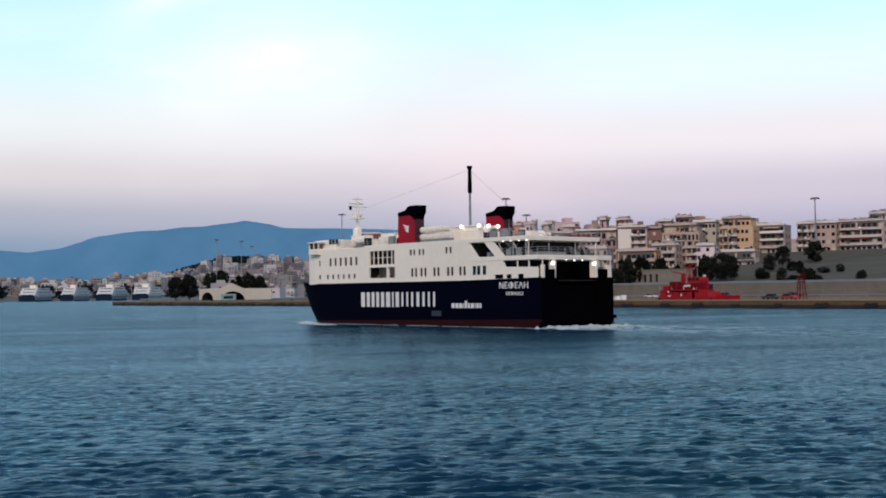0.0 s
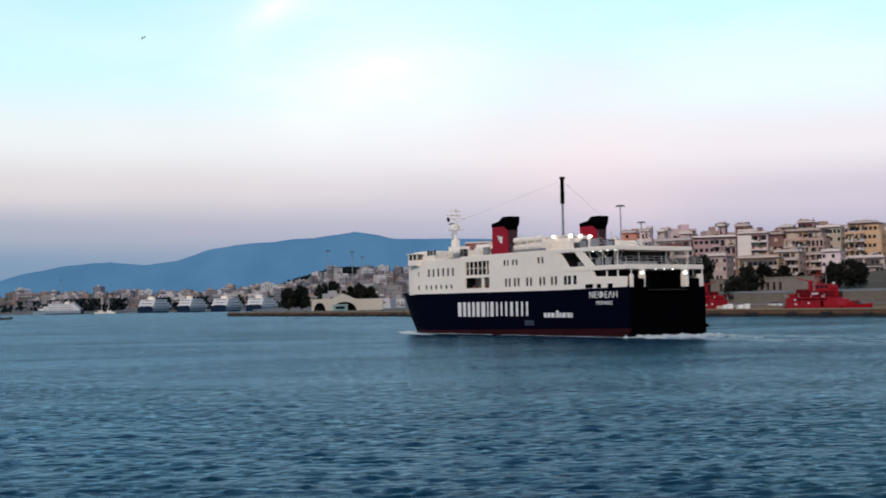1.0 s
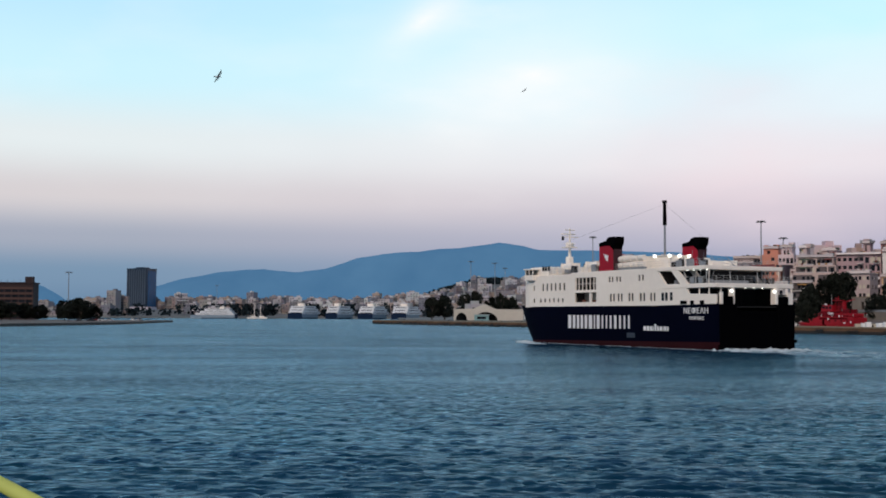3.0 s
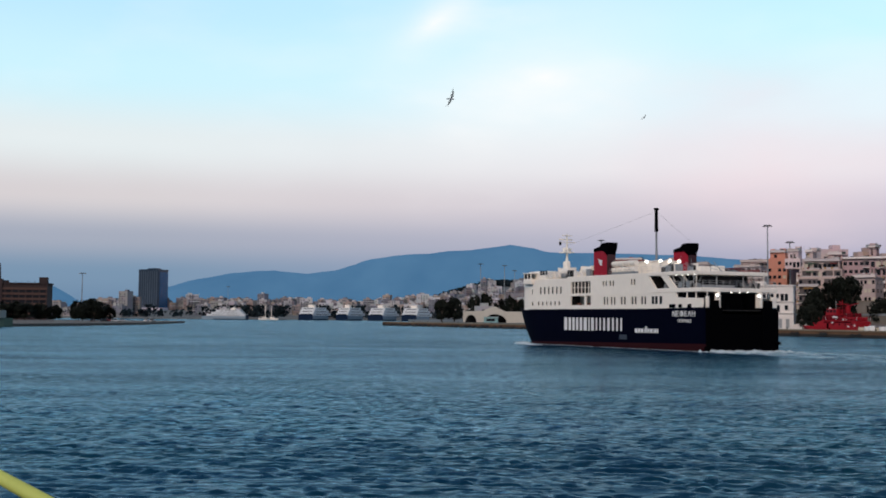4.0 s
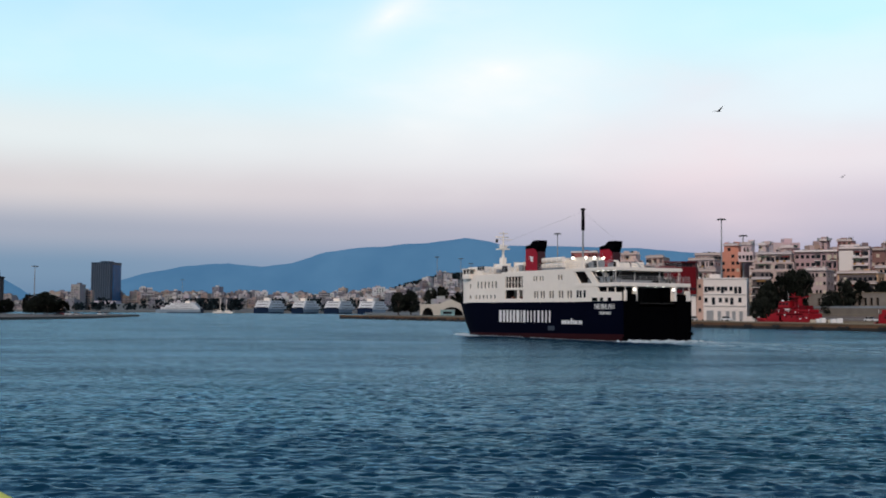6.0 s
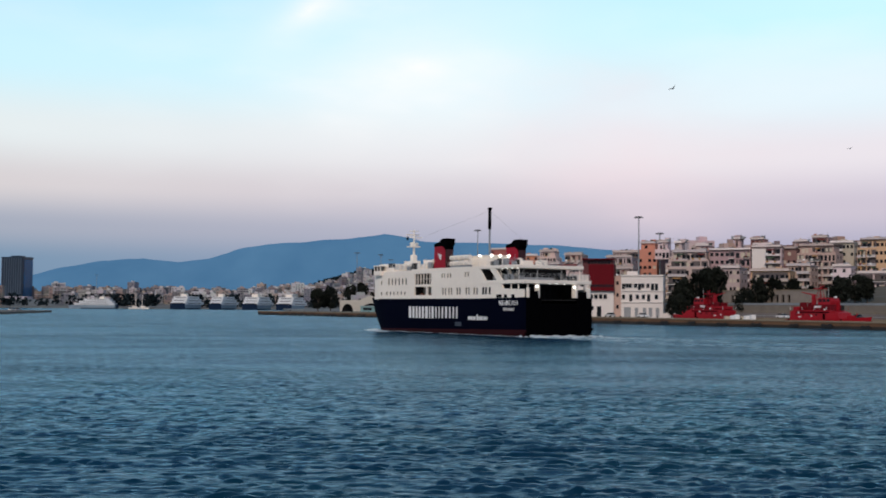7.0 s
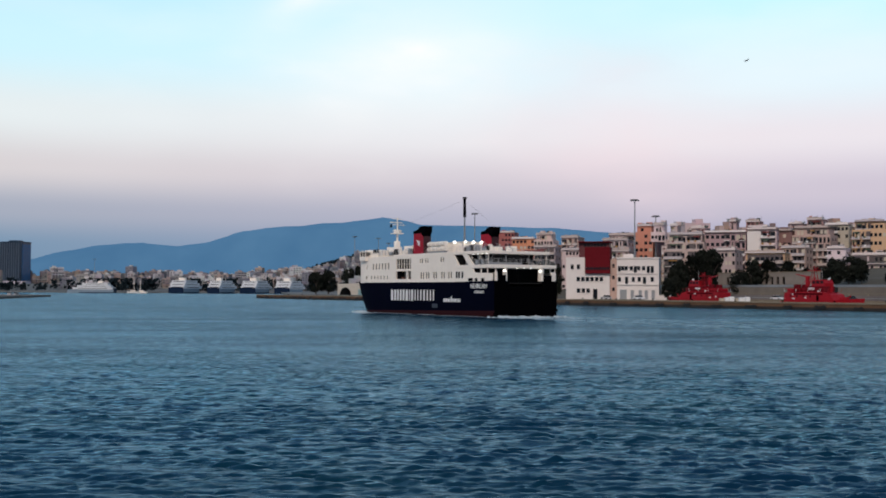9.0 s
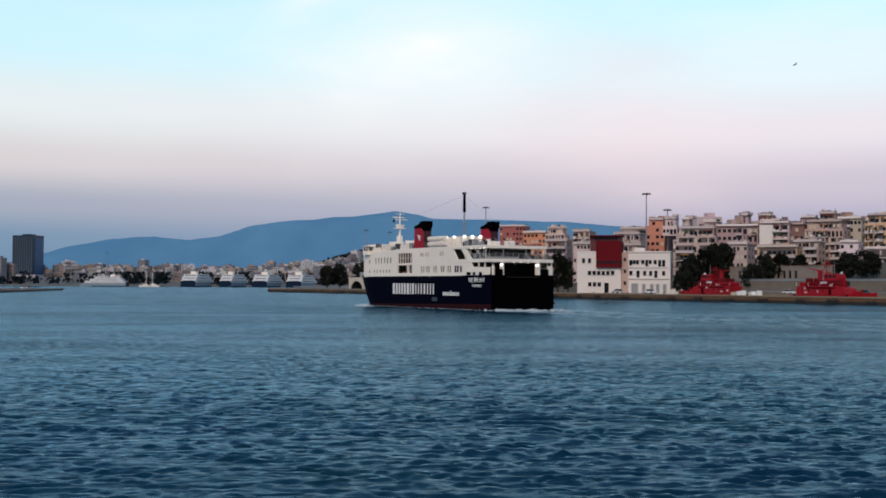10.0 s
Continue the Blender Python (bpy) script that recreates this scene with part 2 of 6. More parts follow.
LEAF = mat("dark_foliage", (0.014, 0.017, 0.013), 0.8, spec=0.08, vary=0.3, island=True, bump=0)
# Far foliage, glass and plaster: distance haze is put into these paler, bluer colours.
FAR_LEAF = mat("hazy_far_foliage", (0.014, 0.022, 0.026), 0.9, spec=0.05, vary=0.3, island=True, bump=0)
FAR_GLASS = mat("haze_tinted_glass", (0.06, 0.068, 0.085), 0.5, spec=0.2, vary=0.2, bump=0)
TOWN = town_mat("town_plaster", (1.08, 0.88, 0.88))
FAR_TOWN = town_mat("haze_tinted_plaster", (0.95, 0.98, 1.06))
WATER = water_mat()
CHURN = mat("churned_water", (0.15, 0.26, 0.31), 0.4, vary=0.25, grain=1.0, bump=0.4)
FOAM = mat("foam", (0.46, 0.54, 0.58), 0.7, vary=0.1, grain=1.5, bump=0.3)
YELLOW = mat("yellow_green_paint", (0.50, 0.55, 0.12), 0.45, vary=0.12, grain=6, coarse=0.8)


# ---------------------------------------------------------------- mesh helpers
def mesh_of(bm, name, material, smooth=False):
    me = bpy.data.meshes.new(name)
    bmesh.ops.recalc_face_normals(bm, faces=bm.faces)
    bm.to_mesh(me)
    bm.free()
    for mm in (material if isinstance(material, (list, tuple)) else [material]):
        me.materials.append(mm)
    if smooth:
        for f in me.polygons:
            f.use_smooth = True
    return me


def part(name, bm, material, parent=None, label="", smooth=False):
    ob = new(name, mesh_of(bm, name, material, smooth))
    if parent is not None:
        ob.parent = parent
    return tagged(ob, label)


def add_box(bm, x0, x1, y0, y1, z0, z1, bevel=0.0):
    m = Matrix.Translation(((x0 + x1) / 2, (y0 + y1) / 2, (z0 + z1) / 2)) @ Matrix.Diagonal((x1 - x0, y1 - y0, z1 - z0, 1))
    vs = bmesh.ops.create_cube(bm, size=1, matrix=m)["verts"]
    if bevel:
        es = list({e for v in vs for e in v.link_edges})
        bmesh.ops.bevel(bm, geom=es, offset=bevel, segments=1, affect="EDGES")
    return bm


def box(x0, x1, y0, y1, z0, z1, bevel=0.0):
    return add_box(bmesh.new(), x0, x1, y0, y1, z0, z1, bevel)


def add_rod(bm, a, b, r0, r1=None, seg=8):
    a, b = Vector(a), Vector(b)
    d = b - a
    m = Matrix.Translation((a + b) / 2) @ d.to_track_quat("Z", "Y").to_matrix().to_4x4()
    bmesh.ops.create_cone(bm, cap_ends=True, segments=seg, radius1=r0, radius2=r0 if r1 is None else r1, depth=d.length, matrix=m)
    return bm


def rod(a, b, r0, r1=None, seg=8):
    return add_rod(bmesh.new(), a, b, r0, r1, seg)


def add_prism(bm, outline, lo, hi, axis="y"):
    """An outline of (u, v) pairs pushed along an axis: y: u=x, v=z; z: u=x, v=y; x: u=y, v=z."""
    def at(u, v, w):
        return {"y": (u, w, v), "z": (u, v, w), "x": (w, u, v)}[axis]
    a = [bm.verts.new(at(u, v, lo)) for u, v in outline]
    b = [bm.verts.new(at(u, v, hi)) for u, v in outline]
    bm.faces.new(a)
    bm.faces.new(b[::-1])
    for i in range(len(a)):
        j = (i + 1) % len(a)
        bm.faces.new((a[j], a[i], b[i], b[j]))
    return bm


def prism(outline, lo, hi, axis="y"):
    return add_prism(bmesh.new(), outline, lo, hi, axis)


def holed_wall(bm, u0, u1, v0, v1, holes, lo, hi, axis="y"):
    """A wall plate with rectangular holes (u0, u1, v0, v1) right through it."""
    us = sorted({u0, u1, *[h[0] for h in holes], *[h[1] for h in holes]})
    vs = sorted({v0, v1, *[h[2] for h in holes], *[h[3] for h in holes]})
    for i in range(len(us) - 1):
        run = None
        for j in range(len(vs)):
            free = False
            if j < len(vs) - 1:
                cu, cv = (us[i] + us[i + 1]) / 2, (vs[j] + vs[j + 1]) / 2
                free = not any(h[0] < cu < h[1] and h[2] < cv < h[3] for h in holes)
            if free and run is None:
                run = vs[j]
            if not free and run is not None:
                if axis == "y":
                    add_box(bm, us[i], us[i + 1], lo, hi, run, vs[j])
                else:
                    add_box(bm, lo, hi, us[i], us[i + 1], run, vs[j])
                run = None
    return bm


UNIT = {}


def unit_box(material):
    """One shared cube for each material, its base centre at the origin."""
    if material.name not in UNIT:
        UNIT[material.name] = mesh_of(box(-0.5, 0.5, -0.5, 0.5, 0, 1), "block_" + material.name, material)
    return UNIT[material.name]


def piece(name, material, parent, x, y, z, w, d, h, rz=0.0):
    ob = new(name, unit_box(material))
    ob.parent = parent
    ob.matrix_basis = pose(x, y, z, 0, 0, rz) @ Matrix.Diagonal((w, d, h, 1))
    return ob


def thing(name, label, category, m=None, group="", kind=""):
    ob = tagged(new(name), label, category, group, kind)
    ob.empty_display_size = 0.5
    if m is not None:
        ob.matrix_basis = m
    return ob


# ---------------------------------------------------------------- the large structure
def build_water():
    """One sheet to the horizon: waves near the camera's reach, flattening with distance."""
    rings = [12.0]
    while rings[-1] < 110:
        rings.append(rings[-1] * 1.0038 + 0.005)
    while rings[-1] < 420:
        rings.append(rings[-1] * 1.011)
    while rings[-1] < 4900:
        rings.append(rings[-1] * 1.09)
    rings = np.array(rings)
    ang = np.concatenate([np.radians(np.linspace(-34, 42, 520)), np.radians(np.linspace(42, 326, 48))[1:-1]])   # from +y towards +x
    r, a = np.meshgrid(rings, ang, indexing="ij")
    x, y = r * np.sin(a), -12 + r * np.cos(a)
    rng = np.random.RandomState(4)
    z = np.zeros_like(x)
    for k in range(70):
        wl = 0.34 * (0.85 / 0.34) ** rng.rand()
        th = rng.normal(1.5, 0.5)
        amp = 0.0088 * wl ** 0.95
        kx, ky = 2 * math.pi / wl * math.cos(th), 2 * math.pi / wl * math.sin(th)
        ph = kx * x + ky * y + rng.rand() * 6.28
        fade = np.clip(1.4 - r / (130 * wl), 0, 1)
        z += amp * fade * (np.sin(ph) + 0.2 * np.sin(2 * ph + 0.6))
    # gusts: the ripples stand up in small patches and lie nearly flat between them
    gust = np.zeros_like(x)
    for k in range(18):
        wl = 0.9 * (4.5 / 0.9) ** rng.rand()
        th = rng.normal(1.4, 0.7)
        gust += np.sin(2 * math.pi / wl * (0.6 * x * math.cos(th) + y * math.sin(th)) + rng.rand() * 6.28)
    z *= np.clip(0.70 + 0.13 * gust, 0.40, 1.3)
    # slow swell and wash from passing ships
    z += 0.02 * np.sin(x * 0.9 + y * 1.7) * np.clip(1.2 - r / 150, 0, 1)
    z *= np.clip(0.9 + 0.3 * np.sin(x * 0.045 + 1.3 * np.sin(y * 0.021)) * np.sin(y * 0.036 + 0.8), 0.5, 1.25)
    nr, na = len(rings), len(ang)
    verts = np.stack([x, y, z], -1).reshape(-1, 3)
    verts = np.vstack([verts, [[0, -12, 0]]])
    i, j = np.meshgrid(np.arange(nr - 1), np.arange(na), indexing="ij")
    j2 = (j + 1) % na
    quads = np.stack([i * na + j2, (i + 1) * na + j2, (i + 1) * na + j, i * na + j], -1).reshape(-1, 4)
    faces = [tuple(q) for q in quads.tolist()] + [(nr * na, (k + 1) % na, k) for k in range(na)]
    me = bpy.data.meshes.new("water")
    me.from_pydata(verts.tolist(), [], faces)
    me.materials.append(WATER)
    me.polygons.foreach_set("use_smooth", [True] * len(me.polygons))
    me.update()
    return tagged(new("water", me), "choppy grey-blue harbour water under a dusk sky", "water", kind="structure")


water = build_water()

# The long quay: a runs along its edge from the tip towards the camera's side, s inland from the edge.
QO, QU, QN = Vector((-30, 645)), Vector((0.421, -0.907)), Vector((0.907, 0.421))
QUAY_YAW = math.degrees(math.atan2(QU.y, QU.x))
QUAY_Z = 2.1


def quay(a, s):
    p = QO + QU * a + QN * s
    return p.x, p.y


def quay_pose(a, s, z=QUAY_Z, turn=0.0):
    """x along the edge, y inland."""
    x, y = quay(a, s)
    return pose(x, y, z, 0, 0, QUAY_YAW + turn)


def ease(v, lo, hi):
    t = min(1, max(0, (v - lo) / (hi - lo)))
    return t * t * (3 - 2 * t)


def hill_z(a, s):
    steps = ((38, 60, 5.0), (64, 84, 3.0), (84, 112, 3.6), (112, 150, 6.0), (150, 260, 3.0), (260, 480, 5.0))
    rise = sum(h * ease(s, lo, hi) for lo, hi, h in steps)
    return QUAY_Z + rise * ease(a, 60, 210)


def build_land():
    bm = bmesh.new()
    cols = [8, 22, 30, 38, 44, 50, 56, 62, 70, 78, 86, 95, 104, 115, 128, 142, 160, 185, 220, 270, 340, 430, 560]
    rows = list(range(0, 760, 20))
    grid = {}
    for a in rows:
        for s in cols:
            x, y = quay(a, s)
            z = hill_z(a, s) + (0.5 * noise.noise((x * 0.05, y * 0.05, 3)) if s > 40 else 0)
            grid[a, s] = bm.verts.new((x, y, z))
    for a, a2 in zip(rows, rows[1:]):
        for s, s2 in zip(cols, cols[1:]):
            if a >= 300 and s2 <= 30:
                continue                       # the small boat basin behind the pier
            bm.faces.new((grid[a, s], grid[a2, s], grid[a2, s2], grid[a, s2]))
    edge = [e for e in bm.edges if len(e.link_faces) == 1]
    made = bmesh.ops.extrude_edge_only(bm, edges=edge)["geom"]
    for v in made:
        if isinstance(v, bmesh.types.BMVert):
            v.co.z = -2
    loose = [v for v in bm.verts if not v.link_faces]
    bmesh.ops.delete(bm, geom=loose, context="VERTS")
    tagged(part("ground", bm, SOIL, None), "bare grey-brown hillside behind the harbour road", "ground", kind="structure")
    # the quay itself: deck, stone face, edge beam
    q = thing("pier", "long ochre stone quay with a concrete deck and tyre fenders", "quay", quay_pose(0, 0, 0), kind="structure")
    part("deck", box(0, 740, 0.4, 8.05, 1.0, QUAY_Z), CONCRETE, q)
    part("quay_face", box(0.02, 739.9, -0.06, 0.4, -2, QUAY_Z - 0.35), QUAY_FACE, q, "ochre stone quay wall, darker at the waterline")
    part("back_face", box(0.02, 739.9, 7.6, 8.0, -2, QUAY_Z - 0.02), QUAY_FACE, q)
    part("edge_beam", box(-0.1, 740, -0.22, 0.6, QUAY_Z - 0.34, QUAY_Z + 0.06, 0.04), CONCRETE, q)
    part("end_face", box(-0.06, 0.3, 0, 9, -2, QUAY_Z - 0.35), QUAY_FACE, q)
    bm = bmesh.new()
    for u, h in ((-0.75, 0.75), (0.0, 0.6), (0.8, 0.8)):      # a cluster of hung lorry tyres
        bmesh.ops.create_cone(bm, cap_ends=True, segments=12, radius1=0.52, radius2=0.52, depth=0.34, matrix=pose(u, -0.28, h, 90))
        add_rod(bm, (u, -0.2, h + 0.4), (u, -0.1, 1.75), 0.03, seg=4)
    me = mesh_of(bm, "fender", RUBBER)
    jit = random.Random(12)
    for k in range(62):
        ob = new("fender", me)
        ob.parent = q
        ob.location = ((3 + k * 6.4 if k < 30 else 198 + (k - 30) * 12.5) + jit.uniform(-1.6, 1.6), -0.02, jit.uniform(-0.35, 0.15))
        ob.scale = (jit.uniform(0.8, 1.7), 1, 1)
    part("weed_band", box(0.02, 739.9, -0.09, -0.062, -2, 0.85), mat("dark_lower_wall", (0.022, 0.016, 0.012), 0.7, vary=0.5, grain=0.5), q, "dark band along the waterline")
    me = mesh_of(rod((0, 0, 0), (0, 0, 0.55), 0.16, 0.24), "bollard", BLACK)
    for k in range(24):
        ob = new("bollard", me)
        ob.parent = q
        ob.location = (6 + 18 * k, 1.0, QUAY_Z)


build_land()


def flat_land(name, outline, z, material, label):
    tagged(part(name, prism(outline, -2, z, "z"), material), label, "ground", kind="structure")


flat_land("ground", [(-157, 330), (-163, 412), (-150, 470), (-143, 545), (-146, 590), (-156, 705), (-200, 720), (-340, 760), (-700, 800), (-900, 300)], 1.1, mat("low_quay_paving", (0.105, 0.09, 0.078), 0.9, vary=0.3, grain=0.2),
          "low concrete quay with parked cars and trees")


def build_far_shore():
    bm = bmesh.new()
    xs = [-1800, -1400, -1100, -900, -700, -560] + list(range(-500, 700, 25)) + [760, 900, 1200, 1700]
    ys = [1480, 1500, 1530, 1570, 1620, 1680, 1740, 1800, 1860, 1920, 1980, 2060, 2200, 2500, 3000, 4300]
    g = {}
    for x in xs:
        for y in ys:
            g[x, y] = bm.verts.new((x, y, far_z(x, y)))
    for x, x2 in zip(xs, xs[1:]):
        for y, y2 in zip(ys, ys[1:]):
            bm.faces.new((g[x, y], g[x2, y], g[x2, y2], g[x, y2]))
    edge = [e for e in bm.edges if len(e.link_faces) == 1]
    for v in bmesh.ops.extrude_edge_only(bm, edges=edge)["geom"]:
        if isinstance(v, bmesh.types.BMVert):
            v.co.z = -2
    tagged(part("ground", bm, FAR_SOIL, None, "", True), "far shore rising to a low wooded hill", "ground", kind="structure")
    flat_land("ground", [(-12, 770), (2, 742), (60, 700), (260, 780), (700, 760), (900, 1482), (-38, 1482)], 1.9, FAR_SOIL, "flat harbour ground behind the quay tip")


def far_z(x, y):
    z = 1.8 + 10 * ease(y, 1500, 1700) + 6 * ease(y, 1700, 2200)
    z += 37 * math.exp(-((x - 105) / 120) ** 2 - ((y - 1930) / 190) ** 2)
    z += 30 * math.exp(-((x - 330) / 190) ** 2 - ((y - 1800) / 260) ** 2)
    return z


build_far_shore()


def build_mountains():
    """The blue ridge behind the town, far enough off to stand as a plain backdrop."""
    ridge = [(-2600, 60), (-1900, 66), (-1660, 128), (-1549, 125), (-1491, 108), (-1460, 84), (-1404, 52), (-1283, 48), (-1104, 102), (-983, 137), (-806, 172), (-650, 183), (-517, 170), (-406, 184), (-295, 221),
             (-184, 244), (-6, 259), (172, 275), (272, 291), (330, 286), (372, 280), (439, 263), (662, 262), (884, 258), (1012, 255), (1221, 239), (1600, 225), (2200, 190), (2900, 120)]
    px, pz = [p[0] for p in ridge], [p[1] for p in ridge]
    m = bpy.data.materials.new("hazy_mountain")
    m.use_nodes = True
    n, l = m.node_tree.nodes, m.node_tree.links
    p = n["Principled BSDF"]
    # The distance haze is put into a blue base colour and a glow.
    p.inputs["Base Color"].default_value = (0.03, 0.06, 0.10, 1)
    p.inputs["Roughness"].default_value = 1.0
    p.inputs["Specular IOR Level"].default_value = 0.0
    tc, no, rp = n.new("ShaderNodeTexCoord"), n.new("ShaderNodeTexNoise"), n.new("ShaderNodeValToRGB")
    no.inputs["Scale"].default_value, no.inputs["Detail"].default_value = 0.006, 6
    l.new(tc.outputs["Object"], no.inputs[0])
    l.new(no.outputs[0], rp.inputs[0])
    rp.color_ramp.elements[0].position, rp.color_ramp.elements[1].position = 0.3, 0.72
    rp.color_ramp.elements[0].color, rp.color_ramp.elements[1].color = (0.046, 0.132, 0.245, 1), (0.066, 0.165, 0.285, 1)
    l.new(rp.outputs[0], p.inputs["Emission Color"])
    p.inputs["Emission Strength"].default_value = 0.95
    bm = bmesh.new()
    xs = np.arange(-2600, 2901, 25)
    depth = [(4250, 0.0), (4290, 0.22), (4330, 0.45), (4370, 0.66), (4410, 0.84), (4450, 0.95), (4500, 1.0), (4600, 0.7), (4700, 0.2)]
    g = []
    for x in xs:
        top = float(np.interp(x, px, pz)) + 3.0 * noise.noise((x * 0.012, 0, 0)) + 1.5 * noise.noise((x * 0.05, 4, 0))
        g.append([bm.verts.new((x + 20 * noise.noise((x * 0.01, y * 0.01, 9)), y, top * k + (14 * noise.noise((x * 0.008, y * 0.02, 2)) if 0 < k < 0.9 else 0))) for y, k in depth])
    for i in range(len(g) - 1):
        for k in range(len(depth) - 1):
            bm.faces.new((g[i][k], g[i + 1][k], g[i + 1][k + 1], g[i][k + 1]))
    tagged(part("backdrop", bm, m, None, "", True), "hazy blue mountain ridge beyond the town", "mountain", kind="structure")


build_mountains()


# ---------------------------------------------------------------- the ferry
# Its own space: x forward from the stern, y to its left side, z up from the water.
HALF_BEAM = 7.25


def stem(z):
    return 60.7 + 3.7 * max(0, min(1, z / 6.4)) ** 0.8


def breadth(x, z):
    b = HALF_BEAM - 0.12 * max(0, 1 - x / 6) - 0.25 * max(0, (1.5 - z) / 2.3)
    full = 45.5 + 0.25 * min(6.2, max(0, z))          # where the bow begins to draw in
    t = max(0, (x - full) / (stem(z) - full))
    return b * max(0.0, 1 - min(1, t) ** (2.6 + 0.1 * max(0, z)))


def boot_line(x):
    """The red band stands higher astern and thins towards the bow."""
    return 0.85 - 0.014 * x


def deck_line(x):
    return 6.22 + 0.30 * ((x - 30) / 30) ** 2


def hull_band(zs):
    bm = bmesh.new()
    fr = [-1.0, 0, 2, 4, 6] + list(range(9, 37, 3)) + [36 + k for k in range(3, 17, 2)] + [53, 54.5, 56, 57.2, 58.2, 59.2, 60.2, 61, 61.6, 62.1, 62.6, 63.2, 63.7, 64.1, 64.4]
    for side in (1, -1):
        g = []
        for f in fr:
            col = []
            for z in zs:
                zz = deck_line(f) if z == "deck" else boot_line(f) if z == "boot" else z
                x = min(f, stem(zz))
                col.append(bm.verts.new((x, side * breadth(x, zz), zz)))
            g.append(col)
        for i in range(len(g) - 1):
            for k in range(len(zs) - 1):
                bm.faces.new((g[i][k], g[i + 1][k], g[i + 1][k + 1], g[i][k + 1]))
    bmesh.ops.remove_doubles(bm, verts=bm.verts, dist=0.002)
    bmesh.ops.dissolve_degenerate(bm, edges=bm.edges, dist=0.001)
    return bm


def text_mesh(body, size, name):
    cu = bpy.data.curves.new(name, "FONT")
    cu.body, cu.size, cu.align_x, cu.extrude, cu.resolution_u = body, size, "CENTER", 0.03, 3
    cu.offset = 0.004
    tmp = bpy.data.objects.new(name, cu)
    scene.collection.objects.link(tmp)
    me = bpy.data.meshes.new_from_object(tmp.evaluated_get(bpy.context.evaluated_depsgraph_get()))
    bpy.data.objects.remove(tmp)
    me.materials.append(LETTER)
    return me


def build_ferry():
    f = thing("car_ferry", "navy and white car ferry under way with twin red funnels", "ferry")
    part("hull", hull_band(["boot", 2.0, 3.6, 5.0, "deck"]), NAVY, f, "navy blue hull", True)
    part("boot_topping", hull_band([-1.8, -1.0, -0.4, "boot"]), BOOT, f, "dull red band at the waterline", True)
    # foredeck and car deck close the hull
    bm = bmesh.new()
    xs = [-0.7, 6, 15, 25, 36, 42, 48, 52, 55, 57.5, 59.5, 61, 62]
    rim = [(x, breadth(x, 6.2) - 0.1) for x in xs]
    add_prism(bm, rim + [(x, -b) for x, b in rim[::-1]], 5.9, 6.05, "z")
    part("main_deck", bm, SHADE, f)
    # stern: two side pillars, the raised ramp between them and a dark car deck behind
    for s, edges in ((1, (4.2, 4.55, 6.3, 6.75)), (-1, (3.45, 4.0, 5.85, 6.85))):
        def across(a, b, x0, x1, z0, z1, bevel=0.05):
            return box(x0, x1, min(a * s, b * s), max(a * s, b * s), z0, z1, bevel)
        inner, ear, white, outer = edges
        part("stern_plate", across(3.9, 7.0, -1.12, -0.5, -0.8, 6.35), BLACK, f)
        part("stern_ear", across(ear, white, -1.14, 0.0, 6.3, 7.5), BLACK, f, "black upright at the corner of the stern")
        part("stern_pillar", across(inner, ear - 0.02, -1.0, 0.1, 6.35, 8.75), WHITE, f, "white pillar beside the stern door")
        part("corner_plate", across(white + 0.03, outer, -1.0, -0.5, 6.35, 8.1), WHITE, f)
        part("corner_post", across(outer - 0.2, outer - 0.05, -0.9, -0.75, 8.1, 8.8), WHITE, f)
    part("stern_ramp", box(-0.95, -0.65, -3.95, 3.95, -0.7, 5.35, 0.05), BLACK, f, "closed dark stern ramp")
    # inner door and car deck are coloured as dark as the shade inside
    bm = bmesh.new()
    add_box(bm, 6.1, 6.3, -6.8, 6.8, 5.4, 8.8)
    door = part("inner_door", bm, SHADE, f, "ribbed inner door of the car deck, coloured near-black as in shade")
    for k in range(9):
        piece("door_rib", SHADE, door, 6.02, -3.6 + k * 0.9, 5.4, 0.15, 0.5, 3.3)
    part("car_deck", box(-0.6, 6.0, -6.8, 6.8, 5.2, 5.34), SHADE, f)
    # port and starboard side walls
    top = [(26.4, 10.15, 11.0), (25.6, 10.15, 11.0), (24.3, 10.15, 11.0), (23.4, 10.15, 11.0), (18.1, 10.2, 11.1), (17.2, 10.2, 11.1)]
    low_x = [26.1, 25.2, 23.9, 23.0, 20.9, 20.0, 17.8, 16.9, 15.1, 14.2]
    fore_up = [47.6 - 1.44 * k for k in range(6)]
    fore_low = [50.7] + [48.4 - 1.5 * k for k in range(6)]
    win = [(x - 0.27, x + 0.27, z0, z1) for x, z0, z1 in top]
    win += [(x - 0.3, x + 0.3, 6.95, 8.2) for x in low_x if x > 13.4]
    win += [(x - 0.33, x + 0.33, 9.05, 10.35) for x in fore_up] + [(x - 0.3, x + 0.3, 6.95, 7.65) for x in fore_low] + [(50.5, 51.0, 9.1, 10.0)]
    bays = [(30.4, 36.8, 9.0, 11.1), (32.4, 36.9, 6.9, 8.6), (30.3, 31.9, 6.9, 8.6)]
    for s in (1, -1):
        lo, hi = (HALF_BEAM - 0.28, HALF_BEAM + 0.02) if s > 0 else (-HALF_BEAM - 0.02, -HALF_BEAM + 0.28)
        bm = holed_wall(bmesh.new(), 13.4, 38, 6.2, 12.0, [h for h in win if h[1] < 38] + bays, lo, hi)
        holed_wall(bm, 38, 52.4, 6.2, 11.75, [h for h in win if h[0] >= 38], lo, hi)
        add_prism(bm, [(13.4, 6.2), (13.4, 9.4), (6.6, 9.4), (5.7, 7.95), (-0.5, 7.8), (-0.5, 6.4)], lo, hi)
